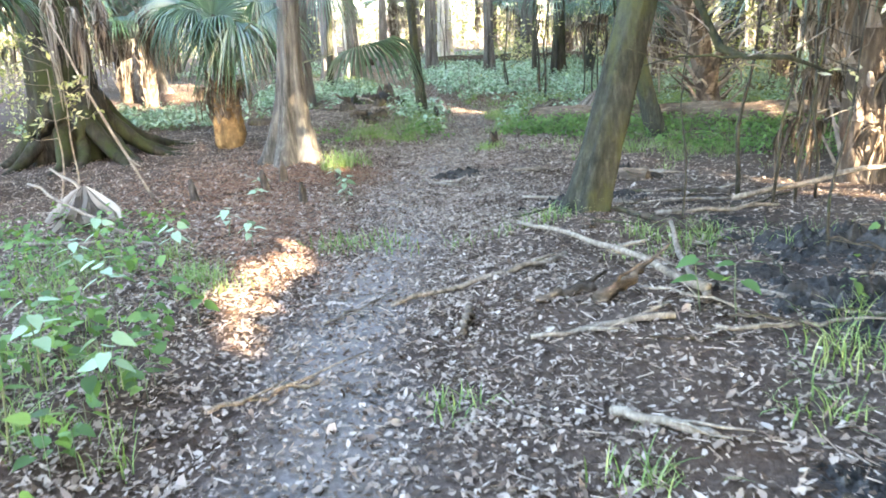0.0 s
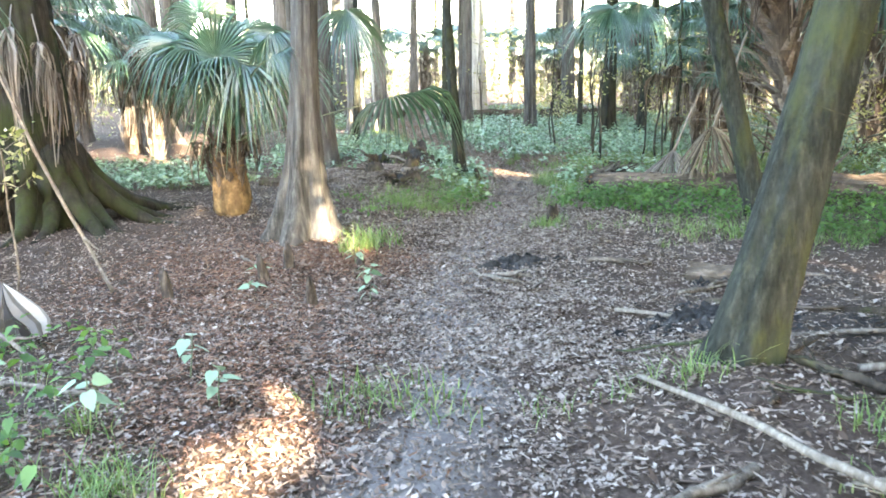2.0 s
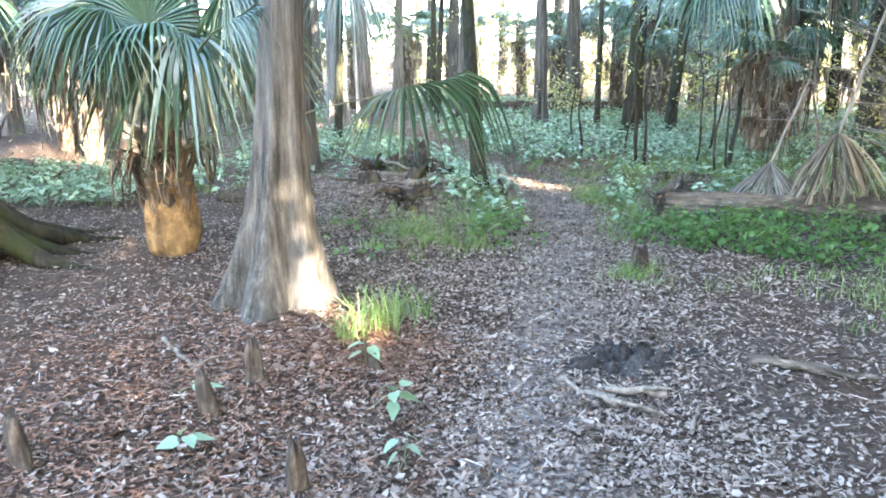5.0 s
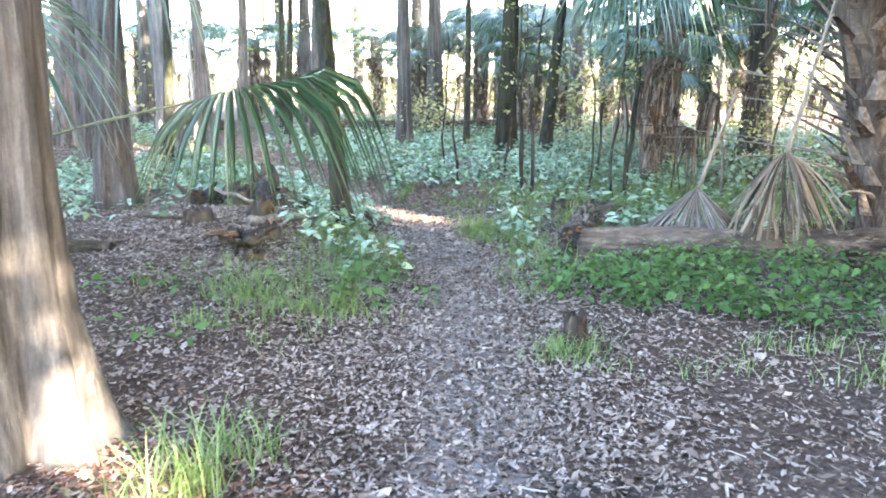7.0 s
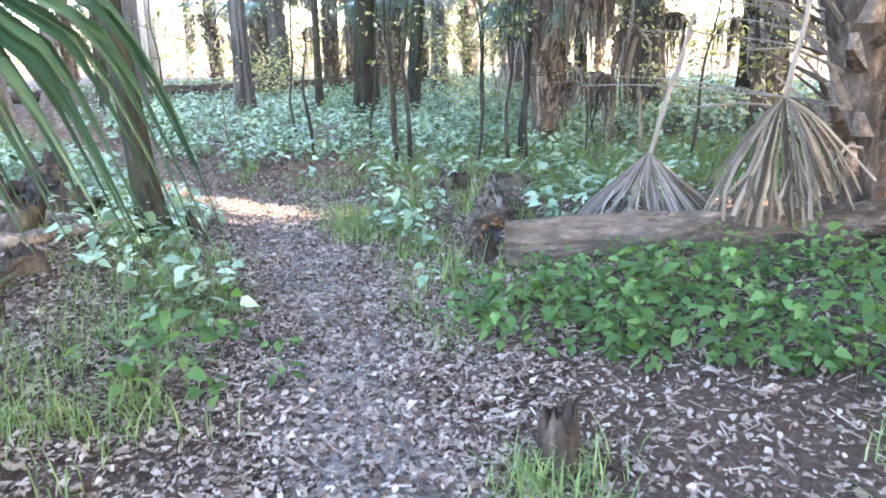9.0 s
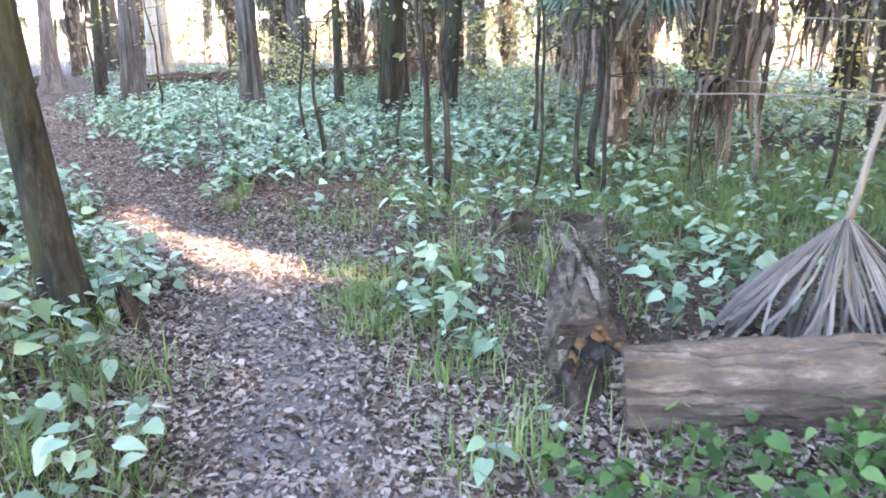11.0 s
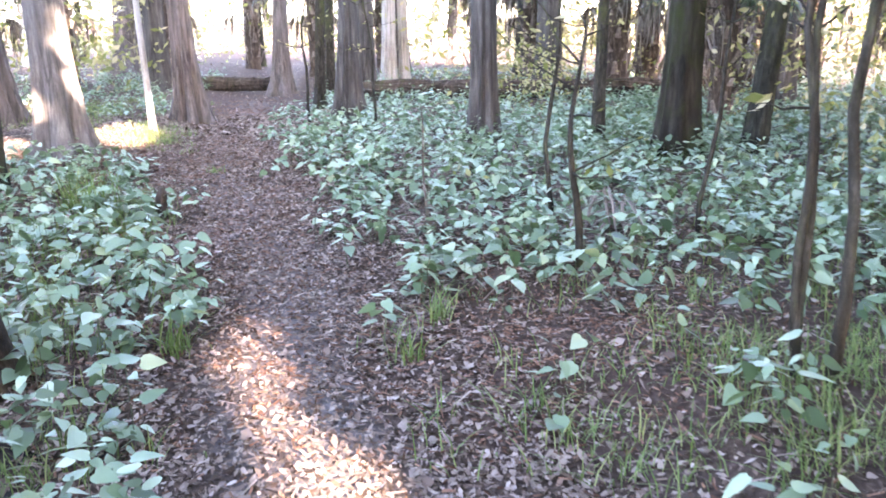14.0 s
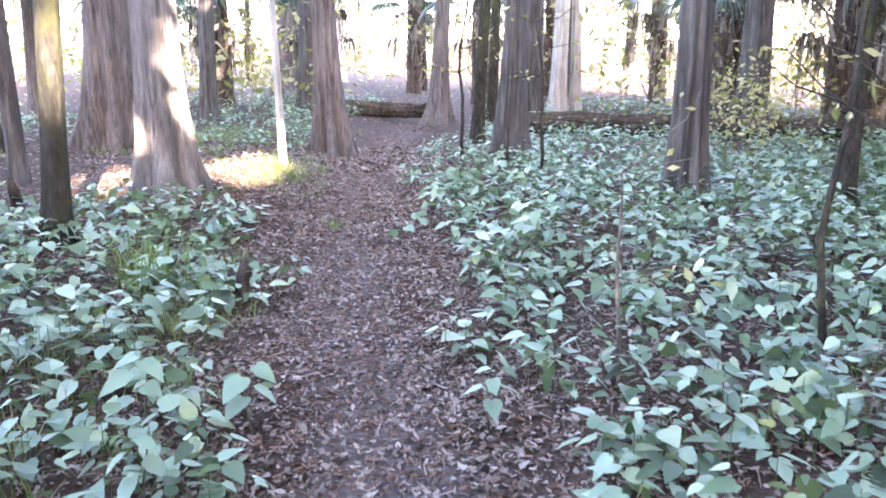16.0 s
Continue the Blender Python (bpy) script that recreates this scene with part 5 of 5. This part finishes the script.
def inside(x, y):
    """How thickly low herbs stand at a place, 0 to 1."""
    d = x - trail_x(y)
    w = .16 * np.sin(2.3 * y) + .12 * np.sin(5.1 * y + 2 * x)
    out = np.zeros_like(x)
    right = (d > .62 + w) & (x < 15)
    left = (d < -.58 + w) & (x > -5)
    out = np.where(right & (y > 19.6 - .36 * (x - 2.5)) & (y < 30), 1.0, out)
    out = np.where(right & (y > 17.2) & (y <= 19.2) & (x > 2.7), np.maximum(out, .16), out)
    out = np.where(right & (y > 14.6) & (y <= 17.2) & (x > 2.6), .30, out)
    out = np.where((x > 2.25 + w) & (x < 7.5) & (y > 13.4 - 1.25 * (x - 1.9) + w) & (y < 14.25 - .5 * (x - 3) - .40) & (y > 8.6), .95, out)
    out = np.where(left & (y > 15.9) & (y < 22.9) & (x > -2.2), np.where(y < 22, .85, .45), out)
    out = np.where((x > -2.4) & (x < .75) & (y > 15.9) & (y < 18.7), .04, out)
    out = np.where((x > .45) & (x < 1.35) & (y > 13.3) & (y < 16.2), .45, out)
    out = np.where((x > -1.2) & (x <= .3) & (y > 12.2) & (y < 14.2), .10, out)
    out = np.where((x > -6.5) & (x < -2.6) & (y > 15.6) & (y < 19.2), .8, out)
    out = np.where((x > -2.6) & (x < .8) & (y > 18.6) & (y < 24) & (d < -.8), np.maximum(out, .7), out)
    out = np.where((x > -3.6) & (x < -1.0) & (y > 1.5) & (y < 7.6) & (x < -1.05 - .2 * (y - 4)), .62, out)
    out = np.where((x > -4) & (x < -.5) & (y > 28.5) & (y < 36) & (d < -1.2), .5, out)
    out = np.where((np.abs(d) > 1.3) & (y >= 30), .3, out)
    out = np.where((x > 5) & (x < 15) & (y > 15) & (y < 19.2), .5, out)
    out = np.where((x > 4.6) & (x < 9) & (y > 14.4) & (y < 18.2), .16, out)
    out = np.where((x > 2) & (x < 3.5) & (y > 1) & (y < 5), .05, out)
    along = ((x - 3.0) * .475 + (y - 14.6) * .88)
    off = np.abs((x - 3.0) * .88 - (y - 14.6) * .475)
    out = np.where((along > -.5) & (along < 2.7) & (off < .34), .02, out)
    return out


def herb_carpet(name, region, mat, per_m2, label, seed, hmin=.12, hmax=.36, leaf=1.0):
    rng = np.random.default_rng(seed)
    x0, x1, y0, y1 = region
    n = int((x1 - x0) * (y1 - y0) * per_m2)
    x, y = rng.uniform(x0, x1, n), rng.uniform(y0, y1, n)
    keep = rng.uniform(0, 1, n) < inside(x, y) * (.55 + .45 * np.sin(1.7 * x + 2 * np.sin(1.1 * y)) * np.sin(1.9 * y + 1))
    keep |= (rng.uniform(0, 1, n) < .5 * inside(x, y))
    keep &= (y < 26) | (rng.uniform(0, 1, n) < .45)
    x, y = x[keep], y[keep]
    z, h = gz(x, y), rng.uniform(hmin, hmax, len(x))
    leaves, faces, stems, sf, nv, ns = [], [], [], [], 0, 0
    for k in range(7):
        lvl = .45 + .55 * (k // 2) / 3
        az = rng.uniform(0, 6.28, len(x)) if k % 2 == 0 else az + math.pi + rng.normal(0, .2, len(x))
        reach = rng.uniform(.02, .07, len(x))
        b = np.stack([x + np.cos(az) * reach, y + np.sin(az) * reach, z + h * lvl * rng.uniform(.85, 1.1, len(x))], 1)
        use = rng.uniform(0, 1, len(x)) < .8
        size = leaf * rng.uniform(.042, .118, len(x)) * (1 if k < 6 else .6)
        v, f = leaf_arrays(b[use], az[use], rng.normal(.22, .34, use.sum()), size[use], rng)
        leaves.append(v), faces.append(f + nv)
        nv += len(v)
    me = bulk(name, np.concatenate(leaves), np.concatenate(faces), mat, True)
    tagged(new(name, me), label, "herbs", "", "stuff")
    w, h = .0018, h * .72
    st = np.stack([np.stack([x - w, y, z - .02], 1), np.stack([x + w, y, z - .02], 1), np.stack([x, y + w, z - .02], 1),
                   np.stack([x - w, y, z + h], 1), np.stack([x + w, y, z + h], 1), np.stack([x, y + w, z + h], 1)], 1).reshape(-1, 3)
    i = np.arange(len(x))[:, None, None] * 6
    sf = (np.array([(0, 1, 4, 3), (1, 2, 5, 4), (2, 0, 3, 5)])[None] + i).reshape(-1, 4)
    tagged(new("herb_stems", bulk("herb_stems", st, sf, PETIOLE)), "thin stalks of the low herbs", "herbs", "", "stuff")


herb_carpet("herb_carpet", (-7, 15, 14.2, 40), HERB, 66, "low carpet of broad blue-green heart-shaped leaves", 1)
herb_carpet("herb_bank", (1.9, 8, 8.4, 14.2), HERBLIT, 120, "lush bright green herbs in front of a log", 2, .06, .30, .70)
herb_carpet("herb_patch", (-4, 3.5, 1, 14.2), HERBLIT, 52, "scattered blue-green herbs on leaf litter", 3, .06, .34, .8)


def blades(x, y, n_per, h, spread, rng, lean=.5, wid=.004):
    """Arching grass blades round each root point."""
    k = len(x) * n_per
    bx = np.repeat(x, n_per) + rng.normal(0, spread, k)
    by = np.repeat(y, n_per) + rng.normal(0, spread, k)
    bz = gz(bx, by) - .01
    hh = h * rng.uniform(.4, 1.2, k)
    az = rng.uniform(0, 6.28, k)
    ln = rng.uniform(.15, 1, k) * lean
    rows = []
    for s, wk in ((0, 1), (.4, .9), (.75, .6), (1, .1)):
        cx, cy = bx + np.cos(az) * ln * hh * s * s, by + np.sin(az) * ln * hh * s * s
        cz = bz + hh * (s - .35 * ln * s * s)
        wx, wy = -np.sin(az) * wid * wk, np.cos(az) * wid * wk
        rows += [np.stack([cx - wx, cy - wy, cz], 1), np.stack([cx + wx, cy + wy, cz], 1)]
    v = np.stack(rows, 1).reshape(-1, 3)
    f = (np.array([(0, 1, 3, 2), (2, 3, 5, 4), (4, 5, 7, 6)])[None] + (np.arange(k) * 8)[:, None, None]).reshape(-1, 4)
    return v, f


def grass_field():
    rng = np.random.default_rng(12)
    spots = [(3.0, 15.2, .9, 1.4, 60), (3.6, 17.8, 1.0, .9, 50), (.1, 13.6, .6, .6, 24), (5.2, 18.3, 2.2, 1.3, 260), (1.0, 16.2, .5, .8, 60), (.45, 17.5, .7, .7, 50), (.0, 13.3, .5, .5, 45), (.9, 14.6, .5, .8, 60),
             (2.5, 16.2, .35, .6, 60), (5.5, 25, 2, 2, 160), (-2.2, 30, 1.4, 2, 140), (-.5, 26.6, .5, 1.0, 60), (1.9, 13.9, .3, .7, 30), (.3, 21.6, .35, .9, 50), (.35, 19.5, .6, 1.4, 80),
             (5.6, 16.3, 1.3, 1.2, 330), (7.2, 16.6, 1.3, 1.3, 260), (3.8, 10.8, 1.2, .9, 90), (1.25, 6.1, .35, .25, 9), (-.05, 6.4, .3, .4, 40), (-1.1, 5.2, .2, .3, 16), (6.5, 20.5, 2, 1.5, 160), (1.75, 12.1, .15, .2, 14), (7, 27, 2, 2, 120), (-3.5, 17, 1.3, .8, 60), (-1.7, 3.4, .5, 1.2, 50), (-2.1, 5.6, .6, 1.0, 40), (2.6, 3.2, .7, .8, 22), (2.3, 5.2, .6, .6, 20)]
    X, Y = [], []
    for x, y, sx, sy, n in spots:
        X.append(rng.normal(x, sx * .6, n)), Y.append(rng.normal(y, sy * .6, n))
    x, y = np.concatenate(X), np.concatenate(Y)
    ok = np.abs(x - trail_x(y)) > .42
    v, f = blades(x[ok], y[ok], 16, .17, .07, rng, 1.2, .0032)
    tagged(new("grass", bulk("grass", v, f, GRASS)), "thin green woodland grass", "grass", "", "stuff")


grass_field()


def grass_tufts():
    rng = np.random.default_rng(14)
    vs, fs, n = [], [], 0
    for x, y, k, h, s in ((-.38, 10.75, 70, .34, .09), (-.2, 11.1, 60, .26, .1), (-.55, 10.5, 26, .3, .05), (.05, 6.3, 34, .2, .16), (-.15, 6.6, 30, .16, .16), (.3, 3.1, 40, .1, .08), (.85, 2.3, 26, .14, .07), (1.6, 2.6, 24, .14, .1), (1.95, 3.0, 30, .16, .1), (.25, 2.0, 14, .12, .05),
                                     (3.05, 16.0, 40, .42, .05), (.1, 21.9, 50, .5, .08), (-.1, 22.0, 30, .4, .05), (2.55, 15.0, 40, .26, .1), (2.45, 14.2, 50, .26, .1), (1.9, 2.0, 20, .12, .08), (2.5, 19.3, 16, .25, .04), (-1.0, 1.9, 14, .2, .04), (3.4, 15.6, 40, .4, .06), (1.75, 12.0, 26, .13, .07), (.55, 13.2, 50, .2, .12), (.75, 23.9, 20, .12, .04), (2.3, 18.9, 14, .2, .04), (1.2, 19.2, 20, .25, .05), (1.0, 15.0, 44, .2, .12), (1.2, 14.6, 40, .17, .1), (.9, 14.3, 40, .2, .12), (1.3, 15.5, 44, .2, .1), (1.05, 15.6, 36, .22, .1), (2.45, 15.7, 36, .2, .1)):
        v, f = blades(np.array([x]), np.array([y]), k + 20, h, s, rng, 1.1, .0045)
        vs.append(v), fs.append(f + n)
        n += len(v)
    tagged(new("grass_tufts", bulk("grass_tufts", np.concatenate(vs), np.concatenate(fs), GRASS)), "fresh green grass tufts in leaf litter", "grass", "", "stuff")


grass_tufts()


def herb_plant(x, y, h, n, size, label, seed, mat=HERB):
    """One broad-leaved herb: a stem with opposite heart-shaped leaves."""
    random.seed(seed)
    rng = np.random.default_rng(seed)
    T = empty("herb_plant", gp(x, y), label, "plant", "single herbs")
    part("stem", tube(Mesh(), bend((0, 0, -.02), (rand(-.04, .04), rand(-.04, .04), h), 5, 0, .006), taper(.005, .003, 5), 6).data("stem", PETIOLE), T)
    az = rand(0, 6.28)
    for k in range(n):
        az += math.pi if k % 2 else 1.57 + rand(-.3, .3)
        b = np.array([[math.cos(az) * .035, math.sin(az) * .035, h * (.45 + .55 * (k // 2 + 1) / (n // 2))]])
        v, f = leaf_arrays(b, np.array([az]), np.array([rand(.0, .6)]), np.array([size * rand(.75, 1.15)]), rng)
        part("leaf", bulk("leaf", v, f, mat, True), T)


for i, (x, y, h, n, s) in enumerate(((-1.35, 2.75, .5, 8, .12), (-1.6, 3.0, .55, 8, .13), (-1.5, 3.5, .4, 8, .11), (-1.15, 3.3, .3, 6, .1), (-1.9, 3.8, .5, 8, .12), (-1.0, 4.4, .2, 6, .09), (-1.55, 4.6, .3, 6, .1), (-1.9, 5.2, .3, 8, .1), (-1.45, 5.9, .25, 6, .1), (-1.2, 6.7, .24, 6, .1), (-.95, 6.2, .22, 6, .09), (-2.1, 6.3, .3, 8, .1),
                                     (1.6, 3.75, .28, 6, .12), (1.72, 3.6, .3, 4, .11), (-.45, 10.15, .16, 6, .1), (-.32, 9.5, .2, 8, .1), (-1.3, 9.6, .1, 4, .09), (-.3, 9.0, .16, 6, .08), (-1.25, 9.05, .1, 4, .1), (2.3, 14.15, .18, 6, .09), (2.75, 15.4, .25, 8, .1), (2.95, 16.1, .25, 8, .11), (1.1, 20.4, .3, 8, .12), (.75, 20.2, .35, 8, .12), (2.05, 20.5, .24, 6, .11), (2.2, 19.1, .26, 8, .1), (2.45, 19.6, .3, 8, .11), (.95, 19.7, .3, 8, .11), (2.1, 21.6, .3, 8, .11), (2.3, 22.6, .45, 10, .12))):
    herb_plant(x, y, h, n, s, "broad-leaved green herb growing in leaf litter", 500 + i, HERBLIT if i in (0, 1, 5, 12, 13) else HERB)


# ---------------------------------------------------------------- undergrowth beyond
def undergrowth():
    rng = np.random.default_rng(21)
    pts = []
    for k in range(560):
        y = rng.uniform(33, 75)
        x = rng.uniform(-.8, 1.0) * (y - 2)
        if abs(x) < 2.0 and y < 42:
            continue
        r, h = rng.uniform(.6, 1.9), rng.uniform(.6, 6.0)
        q = rng.normal(size=(120, 3)) * np.array([r * .6, r * .6, h * .35]) + np.array([x, y, -.3 + h * .5])
        pts.append(q[q[:, 2] > -.6])
    v, f = cards(np.concatenate(pts), .10, .2, 3)
    tagged(new("undergrowth", bulk("undergrowth", v, f, SHRUB)), "sunlit leafy undergrowth of the wood beyond", "shrubs", "", "stuff")
    pts = []
    for x, y, r, h in ((7.8, 33, 1.4, 3.0), (9.6, 32, 1.4, 3.2), (6.9, 36, 1.5, 3.2), (8, 19, 1, 1.6), (9.5, 22, 1.2, 2.2), (7.4, 24.5, 1, 2), (7.6, 33, 1.2, 2.4), (10, 27, 1.4, 2.6), (-8, 20, 1.2, 1.8), (-9, 26, 1.4, 2.2), (11, 20, 1.4, 2.4), (6.6, 21.6, .7, 1.8), (5.2, 28.5, .8, .9), (9, 10, 1.2, 2.2), (8, 16.5, 1, 2), (-6.5, 14.5, 1, 1.5), (-7, 10, 1.2, 2.0)):
        q = rng.normal(size=(700, 3)) * np.array([r * .6, r * .6, h * .33]) + np.array([x, y, -.3 + h * .5])
        pts.append(q[q[:, 2] > -.5])
    v, f = cards(np.concatenate(pts), .045, .2, 4)
    tagged(new("near_shrubs", bulk("near_shrubs", v, f, SHRUB)), "thin-leaved shrubs between the palms", "shrubs", "", "stuff")


undergrowth()


# ---------------------------------------------------------------- fallen leaves
def litter():
    rng = np.random.default_rng(33)

    def scatter(n, wide, y0, y1):
        y = rng.uniform(y0, y1, n)
        return trail_x(y) + rng.normal(.2, wide, n), y
    sets = [scatter(150000, 2.1, -1.5, 14.5), scatter(96000, 1.75, 13.5, 29.5), scatter(50000, 5.5, -4, 30), (rng.normal(-4.2, 1.3, 26000), rng.uniform(4, 21, 26000)), scatter(20000, .6, 18, 30), scatter(34000, .55, 7, 18), scatter(14000, 9, 26, 50), (rng.normal(-.1, .75, 17000), rng.normal(16.0, 1.2, 17000))]
    x, y = np.concatenate([s[0] for s in sets]), np.concatenate([s[1] for s in sets])
    d = np.abs(x - trail_x(y))
    keep = rng.uniform(0, 1, len(x)) < np.clip(.70 + .4 * (d / .55), 0, 1)
    for mx, my, mr in MUDS:
        keep &= rng.uniform(0, 1, len(x)) > .8 * np.exp(-((x - mx) ** 2 + (y - my) ** 2) / (mr * mr * .5))
    bare = (x - trail_x(y) > 1.0 + .3 * np.sin(3 * y)) & (y < 13.5) | (x - trail_x(y) > .9) & (y > 14.5) & (y < 20)
    keep &= ~(bare & (rng.uniform(0, 1, len(x)) < .4))
    x, y = x[keep], y[keep]
    n = len(x)
    s = rng.uniform(.0075, .022, n) * np.where(y > 27, 1.7, 1) * np.where(rng.uniform(0, 1, n) > .93, 1.6, 1)
    az, tx, ty = rng.uniform(0, 6.28, n), rng.normal(0, .28, n), rng.normal(0, .28, n)
    curl = rng.uniform(-.15, .55, n)
    wide = rng.uniform(.26, .68, n)
    shape = np.array([(-1, 0), (-.45, .8), (-.45, -.8), (.3, .9), (.3, -.9), (1, 0)])
    u = (shape[None, :, 0] + rng.normal(0, .14, (n, 6))) * s[:, None]
    w = (shape[None, :, 1] + rng.normal(0, .22, (n, 6))) * (s * wide)[:, None]
    ca, sa = np.cos(az)[:, None], np.sin(az)[:, None]
    X, Y = x[:, None] + u * ca - w * sa, y[:, None] + u * sa + w * ca
    lift = curl[:, None] * (shape[None, :, 0] ** 2) * s[:, None] + .3 * np.abs(shape[None, :, 1]) * (s * wide)[:, None]
    Z = gz(x, y)[:, None] + .008 + rng.uniform(0, .012, n)[:, None] + lift + tx[:, None] * u + ty[:, None] * w + rng.normal(0, .0025, (n, 6))
    v = np.stack([X, Y, Z], -1).reshape(-1, 3)
    tri = np.array([(0, 2, 1), (1, 2, 4), (1, 4, 3), (3, 4, 5)])
    faces = (tri[None] + (np.arange(n) * 6)[:, None, None]).reshape(-1, 3)
    tagged(new("leaf_litter", bulk("leaf_litter", v, faces, LITTER)), "dry grey-brown fallen leaves covering the soil", "leaf litter", "", "stuff")


litter()


def twig_litter():
    rng = np.random.default_rng(35)
    n = 30000
    y = rng.uniform(-1, 26, n)
    x = trail_x(y) + rng.normal(.2, 2.1, n)
    keep = rng.uniform(0, 1, n) < np.clip(.35 + np.abs(x - trail_x(y)), 0, 1)
    x, y = x[keep], y[keep]
    n = len(x)
    az, l, w = rng.uniform(0, 6.28, n), rng.uniform(.012, .05, n), rng.uniform(.001, .0032, n)
    tilt, z = rng.normal(0, .25, n), gz(x, y) + rng.uniform(.008, .03, n)
    ca, sa = np.cos(az), np.sin(az)
    v = np.stack([np.stack([x + a * l * ca - c * w * sa, y + a * l * sa + c * w * ca, z + a * l * tilt + .002 * c], 1) for a, c in ((-1, -1), (-1, 1), (1, 1), (1, -1))], 1).reshape(-1, 3)
    tagged(new("twig_litter", bulk("twig_litter", v, np.arange(4 * n).reshape(n, 4), LITTER)), "fine dry twigs and leaf scraps on the soil", "leaf litter", "", "stuff")


twig_litter()


def needle_litter():
    """Rust-coloured cypress needles drifted round the feet of the cypresses and along the trail."""
    rng = np.random.default_rng(36)
    drifts = ((-1.5, 9.6, .75, 1.2, 15000), (-.9, 6.6, .4, 1.0, 7000), (-.45, 10.4, .35, .3, 5000), (1.3, 20.5, .55, 1.8, 6000), (.8, 24.5, .5, 2.2, 5000), (.4, 29, .6, 2.5, 5000), (-.9, 24.0, .7, .9, 7000), (3.0, 19.0, .8, .7, 5000))
    x = np.concatenate([rng.normal(a, c, n) for a, b, c, d, n in drifts])
    y = np.concatenate([rng.normal(b, d, n) for a, b, c, d, n in drifts])
    n = len(x)
    az, l, w = rng.uniform(0, 6.28, n), rng.uniform(.008, .024, n), rng.uniform(.0015, .0045, n)
    tilt, z = rng.normal(0, .2, n), gz(x, y) + rng.uniform(.010, .03, n)
    ca, sa = np.cos(az), np.sin(az)
    v = np.stack([np.stack([x + a * l * ca - c * w * sa, y + a * l * sa + c * w * ca, z + a * l * tilt + .002 * c], 1) for a, c in ((-1, -1), (-1, 1), (1, 1), (1, -1))], 1).reshape(-1, 3)
    tagged(new("needle_litter", bulk("needle_litter", v, np.arange(4 * n).reshape(n, 4), RUST)), "rust-brown cypress needles drifted on the soil", "leaf litter", "", "stuff")


needle_litter()
